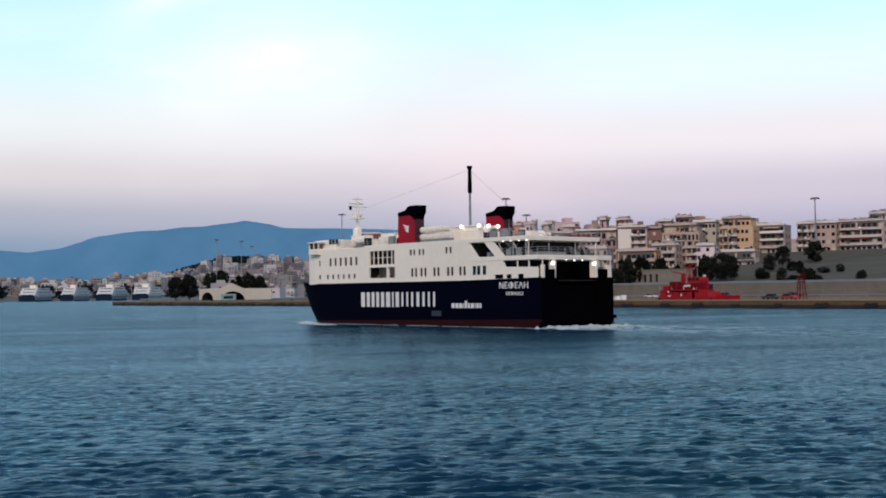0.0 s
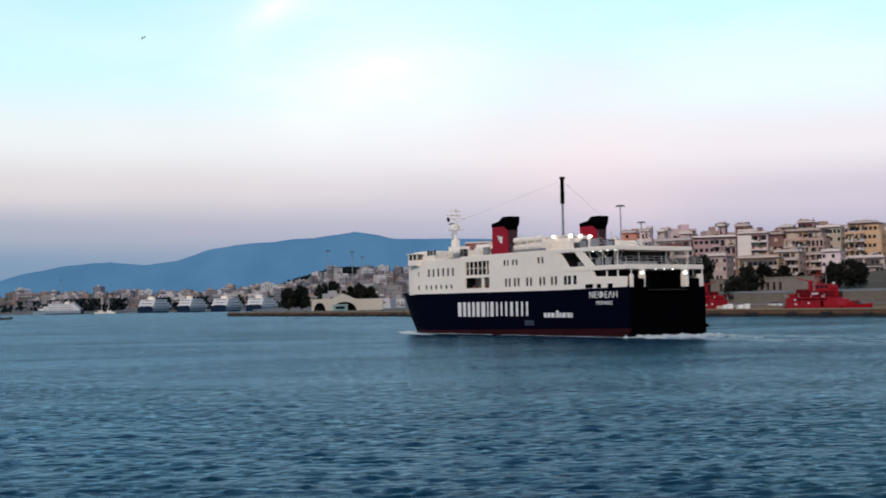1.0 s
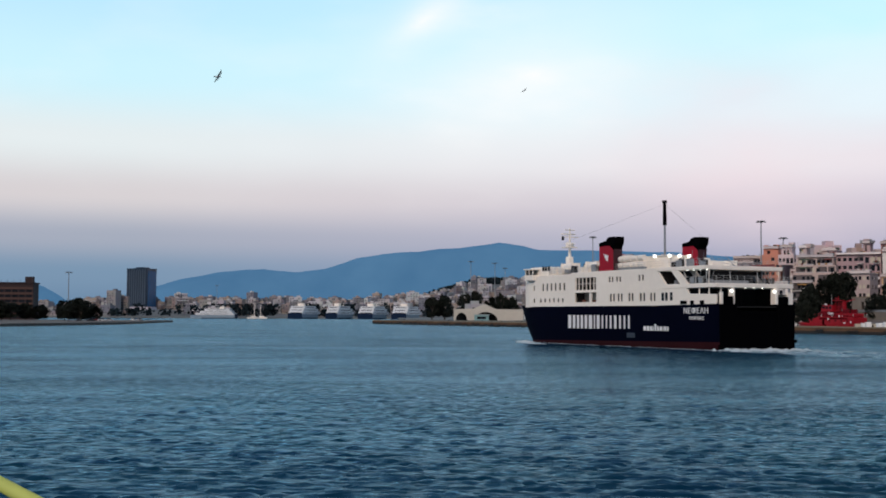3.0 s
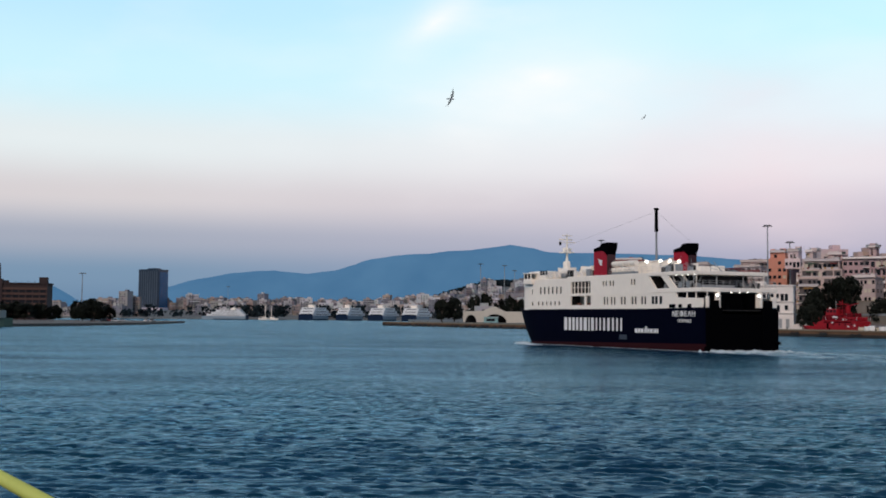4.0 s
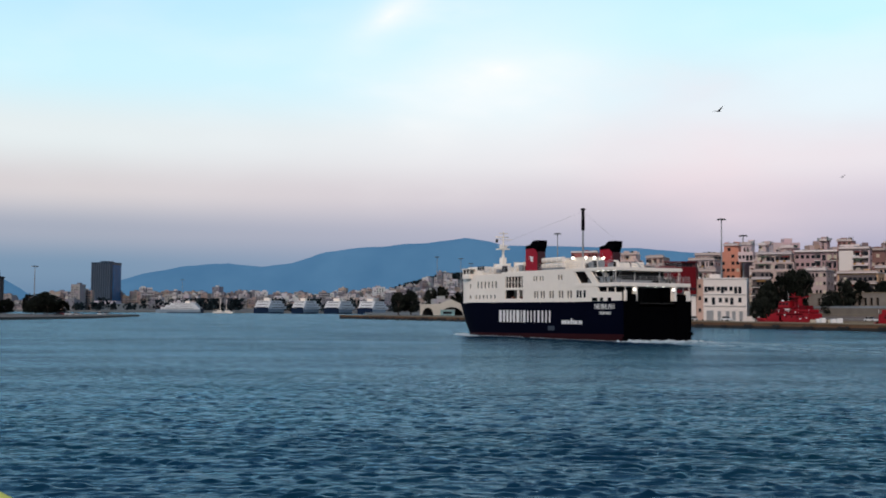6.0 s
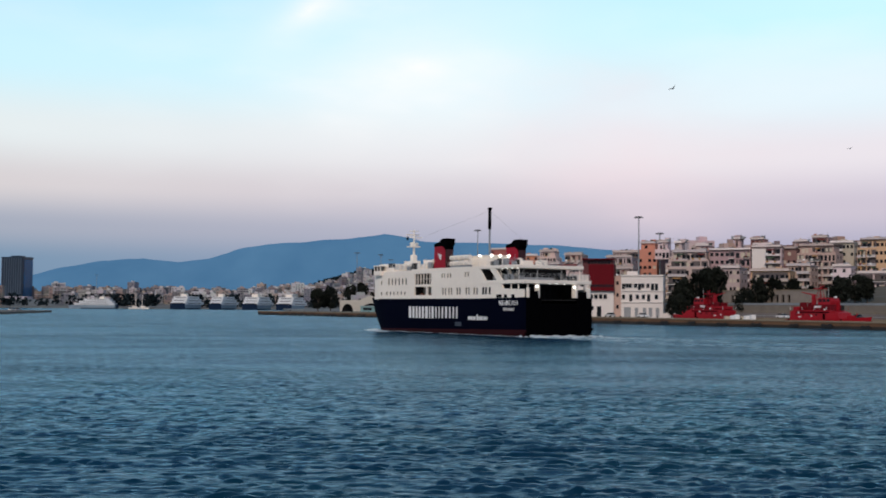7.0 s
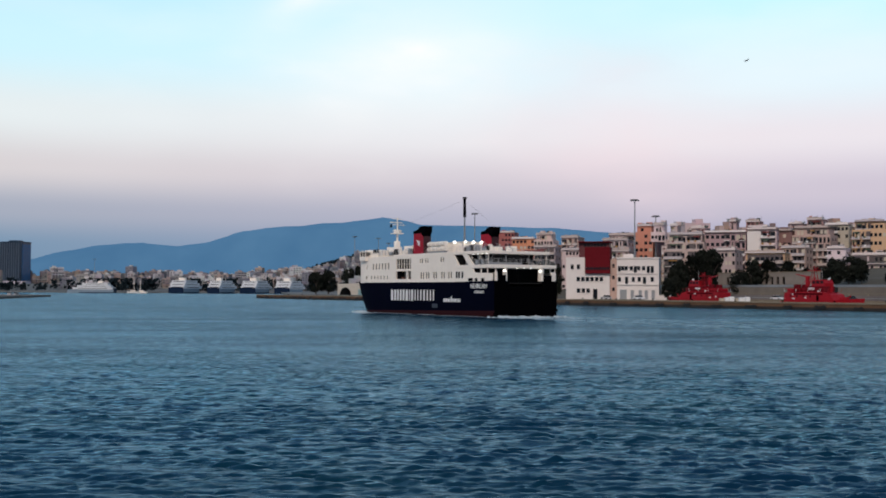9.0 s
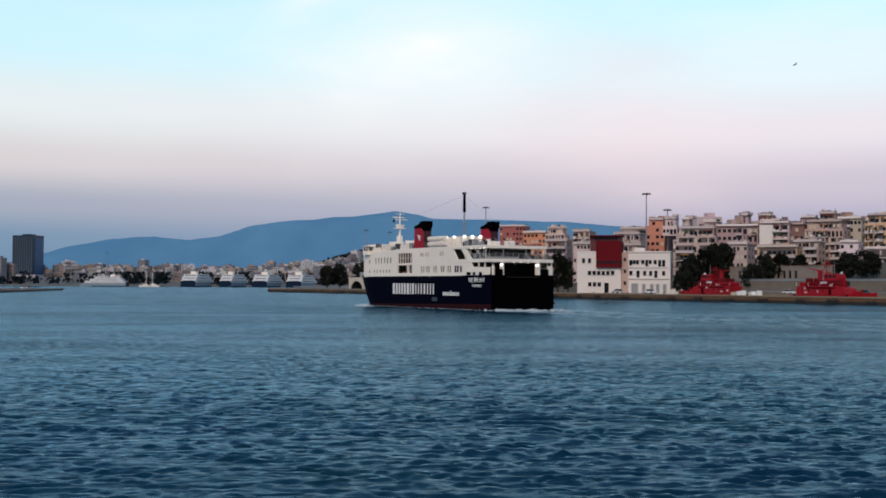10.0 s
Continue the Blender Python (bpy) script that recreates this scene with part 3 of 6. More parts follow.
        add_prism(bm, [(13.4, 9.4), (13.4, 11.5), (13.2, 11.5), (11.2, 9.4)], lo, hi)
        add_prism(bm, [(10.0, 11.5), (8.2, 11.5), (5.9, 9.4), (7.7, 9.4)], lo, hi)
        wall = part("side_wall", bm, WHITE, f, "white steel side wall of the accommodation")
        for h in win:
            ob = piece("window", GLASS, wall, (h[0] + h[1]) / 2, (lo + hi) / 2 - 0.05 * s, h[2], h[1] - h[0], 0.06, h[3] - h[2])
        for x in (12.0, 11.1, 9.9):
            piece("window", GLASS, wall, x, s * (HALF_BEAM + 0.03), 6.95, 0.6, 0.06, 1.25)
        for k in range(5):
            piece("bay_post", WHITE, wall, 31.3 + 1.15 * k, s * (HALF_BEAM - 0.2), 9.0, 0.14, 0.14, 2.1)
        piece("bay_rail", WHITE, wall, 33.6, s * (HALF_BEAM - 0.15), 10.0, 6.4, 0.06, 0.1)
        piece("bay_back", CREAM, wall, 33.6, s * 5.0, 6.3, 7.4, 0.1, 2.5)
        piece("bay_back", SHADE, wall, 33.6, s * 5.2, 9.0, 7.4, 0.1, 2.3)
        for k, x in enumerate((32.6, 35.6)):
            piece("bay_crate", mat("bay_crate_brown", (0.20, 0.08, 0.05)), wall, x, s * 6.2, 6.1, 0.6, 0.5, 1.2)
        for x, w in ((6.9, 1.5), (4.9, 0.8), (2.6, 0.9)):
            piece("fairlead", BLACK, wall, x, s * (HALF_BEAM + 0.04), 6.35, w, 0.12, 0.55)
        piece("rubbing_strake", WHITE, wall, 24, s * (HALF_BEAM + 0.04), 8.55, 26, 0.05, 0.05)
    # decks
    def deck(name, x0, x1, half, z0, z1, label=""):
        return part(name, box(x0, x1, -half, half, z0, z1, 0.04), WHITE, f, label)
    deck("aft_deck", -0.6, 13.0, 7.32, 8.78, 9.42, "white slab of the after deck, lit from below")
    deck("saloon_deck", 13.0, 52.2, 6.96, 8.7, 8.95)
    deck("boat_deck", 1.6, 13.5, 7.32, 11.48, 12.06, "white slab of the boat deck over the open stern")
    deck("boat_deck", 13.5, 38, 7.25, 11.9, 12.06)
    deck("bridge_deck", 38, 52.6, 7.25, 11.65, 11.8)
    # added near-black blocks and bulkheads paint the shade inside the open decks
    part("gallery_casing", box(4.2, 12.6, -4.5, 4.5, 9.42, 11.4), SHADE, f, "near-black block added to stand for shade in the after gallery")
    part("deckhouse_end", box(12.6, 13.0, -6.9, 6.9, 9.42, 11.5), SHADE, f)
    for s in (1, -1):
        part("inner_bulkhead", box(3.4, 12.6, min(4.6 * s, 4.8 * s), max(4.6 * s, 4.8 * s), 9.42, 11.5), SHADE, f, "bulkhead of the after gallery, coloured near-black as in shade")
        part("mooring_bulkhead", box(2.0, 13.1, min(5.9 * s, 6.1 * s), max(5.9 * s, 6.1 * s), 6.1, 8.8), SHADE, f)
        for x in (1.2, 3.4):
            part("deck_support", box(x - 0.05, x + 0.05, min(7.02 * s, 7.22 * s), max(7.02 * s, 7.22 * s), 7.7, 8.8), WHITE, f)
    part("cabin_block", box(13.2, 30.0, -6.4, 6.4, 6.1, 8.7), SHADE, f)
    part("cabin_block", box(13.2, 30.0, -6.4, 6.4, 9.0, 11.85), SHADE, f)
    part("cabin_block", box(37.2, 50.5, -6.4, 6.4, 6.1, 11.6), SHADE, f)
    # rounded front of the accommodation
    rim = [(52.2, 7.25), (54.4, 6.9), (55.8, 5.6), (56.5, 3.5), (56.7, 0)]
    part("front_wall", prism(rim + [(x, -y) for x, y in rim[-2::-1]], 6.1, 11.75, "z"), WHITE, f, "rounded white front of the accommodation")
    for k in range(9):
        piece("window", GLASS, f, 56.62, -3.2 + 0.8 * k, 9.1, 0.2, 0.5, 1.1)
    part("bow_bulwark", prism([(54, 6.2), (54, 6.9), (62.9, 7.3), (62.6, 6.2)], -0.12, 0.12), WHITE, f)
    # wheelhouse with wings over both sides
    w = part("wheelhouse", box(46.8, 53.2, -6.6, 6.6, 11.8, 13.45, 0.12), WHITE, f, "white wheelhouse")
    piece("window", GLASS, w, 53.2, 0, 12.7, 0.1, 12.6, 0.85)
    for s in (1, -1):
        part("bridge_wing", box(50.2, 53.1, min(6.6 * s, 7.9 * s), max(6.6 * s, 7.9 * s), 11.0, 12.0, 0.08), WHITE, f)
        part("wing_roof", box(49.9, 53.3, min(6.4 * s, 8.0 * s), max(6.4 * s, 8.0 * s), 12.95, 13.15, 0.04), WHITE, f)
        for x in (50.3, 51.6, 52.9):
            piece("wing_post", WHITE, f, x, 7.8 * s, 12.0, 0.16, 0.16, 0.95)
        piece("window", GLASS, f, 51.6, 7.64 * s, 12.0, 2.8, 0.05, 0.95)
        for x in (46.6, 47.6, 48.5):
            piece("window", GLASS, w, x, 6.62 * s, 12.7, 0.7, 0.06, 0.8)
    # funnels
    for s, x0 in ((1, 25.6), (-1, 19.5)):
        yc = 6.2 * s if s > 0 else -6.4
        fu = part("funnel", prism([(x0, 12.0), (x0 + 4.1, 12.0), (x0 + 4.05, 16.3), (x0 + 0.1, 16.4)], yc - 0.85, yc + 0.85), FUNNEL_RED, f, "red funnel with a black top")
        bm = prism([(x0 + 0.1, 15.6), (x0 + 1.1, 16.25), (x0 + 4.08, 16.2), (x0 + 4.08, 16.75), (x0 + 2.2, 17.05), (x0 + 1.6, 17.55), (x0 - 0.7, 17.65), (x0 - 0.6, 16.6), (x0 - 0.14, 16.0), (x0 - 0.14, 15.3)], yc - 0.9, yc + 0.9)
        part("funnel_top", bm, BLACK, fu, "black funnel top")
        # the aft face's shade is put into a darker copy of the red
        part("funnel_back", box(x0 - 0.16, x0 - 0.02, yc - 0.84, yc + 0.84, 12.0, 15.6), mat("funnel_shade_red", (0.035, 0.004, 0.007), 0.6), fu)
        part("emblem", prism([(x0 + 1.3, 14.6), (x0 + 2.9, 14.9), (x0 + 2.2, 14.45), (x0 + 2.7, 14.4), (x0 + 1.9, 14.1), (x0 + 2.4, 14.0), (x0 + 1.5, 13.6), (x0 + 1.5, 14.2)], yc + 0.86 * s, yc + 0.9 * s), LETTER, fu, "plain white emblem")
        part("uptake", box(x0 + 0.2, x0 + 1.9, yc - 0.55, yc + 0.55, 17.3, 17.72, 0.12), BLACK, fu)
        part("funnel_ladder", box(x0 + 4.06, x0 + 4.14, yc - 0.2, yc + 0.2, 12.0, 16.2), STEEL, fu)
    # midship deckhouse with its row of floodlights
    part("deckhouse", box(16.0, 25.3, -1.2, 3.2, 12.06, 14.15, 0.08), WHITE, f, "white deckhouse with floodlights along its roof")
    part("deckhouse_roof", box(15.8, 25.5, -1.4, 3.4, 14.15, 14.3, 0.03), WHITE, f)
    for x, y in ((25.2, 3.55), (22.2, 3.55), (19.0, 3.55), (15.6, 3.1), (15.6, 1.2), (15.6, -0.7)):
        part("floodlight", box(x - 0.2, x + 0.2, y - 0.22, y + 0.22, 14.0, 14.42, 0.08), LAMP, f, "glowing floodlight")
    # lamps under the after decks
    for x, y, z in [(1.7 + 1.55 * k, 7.0, 11.36) for k in range(4)] + [(-0.3, -1.6 + 1.6 * k, 8.66) for k in range(3)]:
        part("deck_lamp", box(x - 0.1, x + 0.1, y - 0.08, y + 0.08, z + 0.03, z + 0.11), LAMP, f, "glowing deck lamp")
    for y in (4.9, -3.2):
        part("stern_floodlight", rod((-1.2, y, 8.25), (-0.9, y, 8.25), 0.2), LAMP, f, "bright stern floodlight")
    # masts
    m = part("main_mast", rod((21.0, 0, 14.2), (21.0, 0, 19.6), 0.2, 0.17), STEEL, f, "tall mast, grey below and black above")
    part("mast_top", rod((21.0, 0, 19.5), (21.0, 0, 23.4), 0.33, 0.27), BLACK, m)
    part("mast_cap", box(20.7, 21.3, -0.4, 0.4, 23.2, 23.6, 0.1), BLACK, m)
    for tip in ((49.8, 0, 18.6), (19.0, -6.4, 17.5)):
        part("stay", rod((21.0, 0, 23.0), tip, 0.015, seg=4), STEEL, m)
    m = part("radar_mast", rod((50.0, 0, 13.4), (49.9, 0, 20.9), 0.34, 0.13), WHITE, f, "white radar mast with yards and scanners")
    part("mast_foot", box(49.4, 50.6, -0.6, 0.6, 13.4, 15.6, 0.2), WHITE, m)
    for z, h in ((19.2, 1.9), (17.9, 1.1), (20.5, 1.0)):
        part("yard", box(49.7, 50.1, -h, h, z, z + 0.14), WHITE, m)
    part("radar_scanner", box(50.3, 50.6, -1.5, 1.5, 19.7, 19.95, 0.05), WHITE, m)
    part("mast_platform", box(49.0, 51.0, -1.1, 1.1, 17.2, 17.4), WHITE, m)
    for k in range(3):
        part("dome", rod((49.4 + 0.5 * k, 0.9 - 0.9 * k, 17.4), (49.4 + 0.5 * k, 0.9 - 0.9 * k, 18.2), 0.35, 0.2), WHITE, m)
    part("flag", box(49.2, 49.25, 1.7, 2.2, 18.6, 19.3), BLACK, m)
    # boats, rafts and gear on the boat deck
    for x, y in ((33.0, 5.6), (33.0, -5.6), (41.5, 5.2), (41.5, -5.2)):
        bm = bmesh.new()
        bmesh.ops.create_uvsphere(bm, u_segments=14, v_segments=8, radius=1, matrix=Matrix.Translation((x, y, 13.05)) @ Matrix.Diagonal((2.6, 0.95, 0.8, 1)))
        lb = part("lifeboat", bm, WHITE, f, "white covered lifeboat", True)
        part("davit", box(x - 1.8, x - 1.6, y - 0.9, y + 0.9, 12.0, 13.9), WHITE, lb)
        part("davit", box(x + 1.6, x + 1.8, y - 0.9, y + 0.9, 12.0, 13.9), WHITE, lb)
    for k in range(4):
        for lev in range(2):
            part("life_raft", rod((25.1 - 1.75 * k, 6.0, 12.85 + 1.05 * lev), (23.6 - 1.75 * k, 6.0, 12.85 + 1.05 * lev), 0.48, seg=12), WHITE, f, "white life raft canister")
    part("raft_rack", box(18.2, 25.2, 5.7, 6.3, 12.05, 12.45), STEEL, f)
    for x, y, w, d, h in ((44.0, 3.0, 2.4, 1.6, 1.2), (37.2, 4.2, 1.2, 1.2, 1.5), (38.8, 5.6, 0.9, 0.9, 1.0), (28.8, 3.0, 2.2, 1.4, 1.3), (12.3, 3.6, 1.6, 1.8, 1.1), (9.0, -3.4, 2.0, 1.4, 1.2), (5.5, 2.0, 1.3, 1.3, 0.9)):
        part("vent_box", box(x - w / 2, x + w / 2, y - d / 2, y + d / 2, 12.05, 12.05 + h, 0.1), WHITE, f)
    for k in range(9):
        xx = 27.0 + 2.1 * k
        part("deck_locker", box(xx, xx + 1.2, 6.2, 6.9, 12.05, 12.7 + 0.3 * (k % 3), 0.06), (WHITE, SHADE, STEEL, WHITE)[k % 4], f)
    for k in range(5):
        part("vent_cowl", rod((28.0 + 3.3 * k, 2.2, 12.05), (28.0 + 3.3 * k, 2.2, 13.9 + 0.3 * (k % 2)), 0.28, 0.36), (STEEL, WHITE)[k % 2], f)
    for k in range(4):
        part("deck_derrick", rod((6.0 + 2.2 * k, -2.0 + k, 12.05), (7.4 + 2.2 * k, -1.2 + k, 13.9), 0.07, 0.05, 5), STEEL, f)
    for k, (xx, yy, h) in enumerate(((43.5, 5.6, 1.0), (45.0, 4.0, 1.4), (39.6, 3.0, 1.7), (36.0, 2.0, 1.1), (31.0, 1.0, 1.6), (29.6, 4.8, 1.2), (27.4, -3.0, 1.5), (14.0, 4.5, 1.2), (11.0, 5.6, 0.9), (8.4, 4.8, 1.3), (3.6, 4.4, 0.8))):
        part("deck_gear", box(xx - 0.5, xx + 0.4, yy - 0.4, yy + 0.5, 12.05, 12.05 + h, 0.08), (STEEL, WHITE, SHADE)[k % 3], f)
    for k in range(8):
        part("deck_gear", box(3.0 + 1.4 * k, 3.7 + 1.4 * k, 6.2 - 1.6 * (k % 4), 6.9 - 1.6 * (k % 4), 12.05, 12.7 + 0.35 * (k % 3), 0.06), (STEEL, SHADE, WHITE, STEEL)[k % 4], f)
    part("seat_row", box(3.0, 9.0, -7.0, -6.7, 12.06, 12.55), mat("deck_maroon", (0.16, 0.04, 0.04)), f, "maroon deck seat row")
    # railings: after deck, boat deck, bridge deck
    def railing(x0, x1, y, z, step=1.5):
        bm = bmesh.new()
        k = x0
        while k <= x1 + 0.01:
            add_rod(bm, (k, y, z), (k, y, z + 1.05), 0.022, seg=4)
            k += step
        for h in (0.35, 0.7, 1.05):
            add_rod(bm, (x0, y, z + h), (x1, y, z + h), 0.018, seg=4)
        part("railing", bm, RAIL_GREY, f, "thin grey ship's railing")
    for y in (7.15, -7.15):
        railing(-0.4, 7.1, y, 9.42)
        railing(1.8, 25.0, y, 12.06)
        railing(30.0, 46.0, y, 12.06)
    bm = bmesh.new()
    for k in range(12):
        add_rod(bm, (-0.45, -7.1 + 1.29 * k, 9.42), (-0.45, -7.1 + 1.29 * k, 10.5), 0.03, seg=4)
    for h in (0.4, 0.75, 1.08):
        add_rod(bm, (-0.45, -7.1, 9.42 + h), (-0.45, 7.1, 9.42 + h), 0.02, seg=4)
    part("railing", bm, RAIL_GREY, f, "thin grey ship's railing")
    for x in (1.9, 4.4, 7.0):
        for y in (7.0, 2.6, -2.6, -7.0):
            part("stanchion", rod((x, y, 9.4), (x, y, 11.5), 0.055, seg=6), RAIL_GREY, f)
    # stair frames and seats under the after awning
    for k, y in enumerate((-4.2, 0.4, 4.6)):
        part("deck_ladder", prism([(2.6 + k, 9.42), (3.2 + k, 9.42), (5.6 + k, 11.5), (5.0 + k, 11.5)], y - 0.45, y + 0.45), STEEL, f)
    for k in range(5):
        part("deck_bench", box(2.4 + 1.7 * k, 3.0 + 1.7 * k, -1.4, 5.0, 9.42, 9.9, 0.05), STEEL, f)
    for k in range(9):
        part("deck_post", rod((2.0 + 1.15 * k, 6.3 - 0.9 * (k % 3), 9.42), (2.4 + 1.15 * k, 6.3 - 0.9 * (k % 3), 11.5), 0.05, seg=5), STEEL, f)
    for k in range(7):
        part("deck_seat", box(2.2 + 1.3 * k, 2.9 + 1.3 * k, 5.4 - 0.5 * (k % 3), 6.1 - 0.5 * (k % 3), 9.42, 10.1 + 0.25 * (k % 3), 0.05), (STEEL, SHADE, WHITE)[k % 3], f)
    for s in (1, -1):
        for k in range(4):                  # slanting braces and wind screens along the open gallery
            x0 = 1.9 + 1.5 * k
            part("gallery_brace", rod((x0, 6.6 * s, 9.45), (x0 + (1.4 if k % 2 else -0.2), 6.6 * s, 11.48), 0.06, seg=5), WHITE, f)
            part("gallery_brace", rod((x0 + 1.2, 5.6 * s, 9.45), (x0 - 0.3, 5.6 * s, 11.48), 0.05, seg=5), STEEL, f)
        for k in range(5):
            part("wind_screen", box(3.0 + 0.95 * k, 3.85 + 0.95 * k, min(6.9 * s, 6.94 * s), max(6.9 * s, 6.94 * s), 9.5, 10.4), (STEEL, GLASS)[k % 2], f)
        part("stair_string", prism([(4.2, 9.45), (4.6, 9.45), (7.4, 11.48), (7.0, 11.48)], min(5.0 * s, 5.9 * s), max(5.0 * s, 5.9 * s)), STEEL, f)
    for k in range(4):
        part("deck_lamp_post", rod((2.6 + 2.6 * k, 6.9, 12.06), (2.6 + 2.6 * k, 6.9, 13.9 + 0.5 * (k % 2)), 0.045, 0.03, 5), STEEL, f)
        part("awning_hoop", rod((3.5 + 2.4 * k, -3.5, 12.06), (3.5 + 2.4 * k, 3.5, 13.2), 0.04, seg=5), STEEL, f)
    for k in range(6):
        part("whip_aerial", rod((27.5 + 3.4 * k, 3.0 - k, 12.05), (27.6 + 3.4 * k, 3.0 - k, 15.2 + 0.5 * (k % 3)), 0.04, 0.02, 4), STEEL, f)
    # hull writing: brand lettering as plain bars, the ship's name and port as they read
    y = HALF_BEAM + 0.03
    x = 39.0
    for wd in (0.92, 0.74, 0.66, 0.66, 0.74, 0.96, 0.34, 0.78):
        part("bold_bar", box(x - wd, x, y - 0.06, y + 0.03, 2.42, 4.7), LETTER, f, "plain white bar of bold lettering")
        x -= wd + 0.55
    x -= 0.12
    for wd in (0.40, 0.36, 0.46, 0.62, 0.46, 0.42, 0.40):
        part("thin_bar", box(x - wd, x, y - 0.06, y + 0.03, 2.50, 4.66), LETTER, f, "plain white bar of thin lettering")
        x -= wd + 0.80
    x = 17.0
    for k, wd in enumerate((0.62, 0.62, 0.62, 0.14, 0.42, 0.42, 0.62, 0.14, 0.42, 0.34)):
        part("address_bar", box(x - wd, x, y - 0.06, y + 0.03, 2.30, 2.98 + (0.35 if k == 4 else 0)), LETTER, f, "small plain white bar")
        x -= wd + 0.22
    for body, size, xc, z in (("ΝΕΦΕΛΗ", 1.20, 4.1, 4.98), ("ΠΕΙΡΑΙΑΣ", 0.66, 3.9, 4.06)):
        ob = new("ship_name", text_mesh(body, size, "ship_name"))
        ob.parent = f
        ob.matrix_basis = Matrix.Translation((xc, HALF_BEAM + 0.02, z)) @ Euler((radians(90), 0, radians(180))).to_matrix().to_4x4() @ Matrix.Diagonal((1.15, 1, 1, 1))
        tagged(ob, "white Greek lettering of the ship's name and port")
    for x0, x1 in ((41.5, 44.0), (19.4, 21.6)):
        part("hull_patch", box(x0, x1, y - 0.3, y - 0.02 if x0 < 30 else y - 0.28, 1.1, 1.9), mat("patched_navy", (0.016, 0.022, 0.04), 0.5), f, "paler painted patch on the hull")
    part("stern_fender", box(-1.7, -0.9, -7.0, -6.2, 0.7, 1.2, 0.1), BLACK, f)
    return f


ferry = build_ferry()


def build_wash():
    """Foam along the ferry's side and behind its stern, in many small low humps that ride with it."""
    w = tagged(new("wake"), "white foam and churned water round the moving ferry", "wake", kind="stuff")
    rng = random.Random(5)

    def humps(name, spots):
        bm = bmesh.new()
        for x, y, lx, ly, h in spots:
            n = 7
            ring = []
            ph = rng.random() * 6.28
            for k in range(n):
                a = 2 * math.pi * k / n
                q = 0.7 + 0.5 * rng.random()
                ring.append(bm.verts.new((x + lx * q * math.cos(a + ph), y + ly * q * math.sin(a + ph), 0.02)))
            mid = bm.verts.new((x, y, h))
            for k in range(n):
                bm.faces.new((ring[k], ring[(k + 1) % n], mid))
        tagged(part(name, bm, CHURN if name == "trail" else FOAM, w), "pale churned water" if name == "trail" else "white foam", kind="stuff")

    side = []
    for _ in range(150):                    # thin broken line along the plating
        x = 58 - 58 * rng.random()
        for s in (1, -1):
            side.append((x, s * (breadth(min(x, 57), 0.1) + 0.1 + 0.5 * rng.random() ** 2), 0.4 + 0.8 * rng.random(), 0.05 + 0.07 * rng.random(), 0.03 + 0.04 * rng.random()))
    for _ in range(260):                    # the bow wave rolls away from the stem
        x = 60 - 20 * rng.random() ** 1.2
        out = (60 - x) * 0.20 + rng.random() ** 2 * 2.2
        for s in (1, -1):
            side.append((x, s * (breadth(min(x, 57), 0.1) + out), 0.3 + 0.7 * rng.random(), 0.08 + 0.16 * rng.random(), 0.04 + 0.22 * rng.random() * max(0.1, (x - 40) / 20)))
    humps("bow_wave", side)
    aft = []
    for _ in range(260):                    # the boil under the stern, in ropes that drift apart
        x = -1.3 - 26 * rng.random() ** 2.0
        rope = rng.choice((-6.2, -3.4, -0.6, 2.2, 5.0, 6.4))
        aft.append((x, rope * (1 - 0.012 * x) + 0.8 * math.sin(x * 0.6 + rope) + rng.gauss(0, 0.45), 0.35 + 0.8 * rng.random(), 0.10 + 0.22 * rng.random(), 0.04 + 0.38 * rng.random() * math.exp(x / 6)))
    for _ in range(70):                     # the tumbling white close under the stern
        x = -1.4 - 5.5 * rng.random() ** 1.5
        aft.append((x, rng.gauss(1.5, 3.2), 0.5 + 0.8 * rng.random(), 0.25 + 0.4 * rng.random(), 0.12 + 0.45 * rng.random() * math.exp(x / 5)))
    humps("stern_wash", aft)
    trail = []
    for _ in range(520):
        x = -5 - 95 * rng.random() ** 1.2
        s = rng.choice((1, -1, 0.4, -0.5))
        trail.append((x, s * (5 - 0.12 * x) + rng.gauss(0, 1.8), 0.7 + 2.2 * rng.random(), 0.08 + 0.2 * rng.random(), 0.05 + 0.05 * rng.random()))
    humps("trail", trail)
    return w


wake = build_wash()


# ---------------------------------------------------------------- trees
def crown_mesh(seed):
    """A uneven crown one unit high and wide, of many small leaf sprays gathered in lumps, with gaps."""
    rng = random.Random(seed)
    bm = bmesh.new()
    for _ in range(52):
        h = rng.random()
        rad = 0.42 * math.sin(math.pi * (0.12 + 0.8 * h)) ** 0.7
        a = rng.random() * 6.28
        c = Vector((rad * math.cos(a) * (0.4 + 0.6 * rng.random()), rad * math.sin(a) * (0.4 + 0.6 * rng.random()), 0.08 + 0.86 * h))
        lump = 0.09 + 0.08 * rng.random()
        for _ in range(40):
            d = Vector((rng.gauss(0, 1), rng.gauss(0, 1), rng.gauss(0, 0.8))).normalized() * lump * (0.45 + 0.65 * rng.random())
            p = c + d
            if p.z < 0.02:
                continue
            u = Vector((rng.gauss(0, 1), rng.gauss(0, 1), rng.gauss(0, 1))).normalized()
            v = u.orthogonal().normalized()
            k = 0.032 + 0.03 * rng.random()
            bm.faces.new([bm.verts.new(p + q) for q in (u * k, v * k * 0.7, -u * k, -v * k * 0.7)])
    return mesh_of(bm, "crown", LEAF)


CROWNS = [crown_mesh(40 + k) for k in range(4)]
_bm = rod((0, 0, 0), (0.02, 0.01, 0.45), 0.035, 0.022, 7)
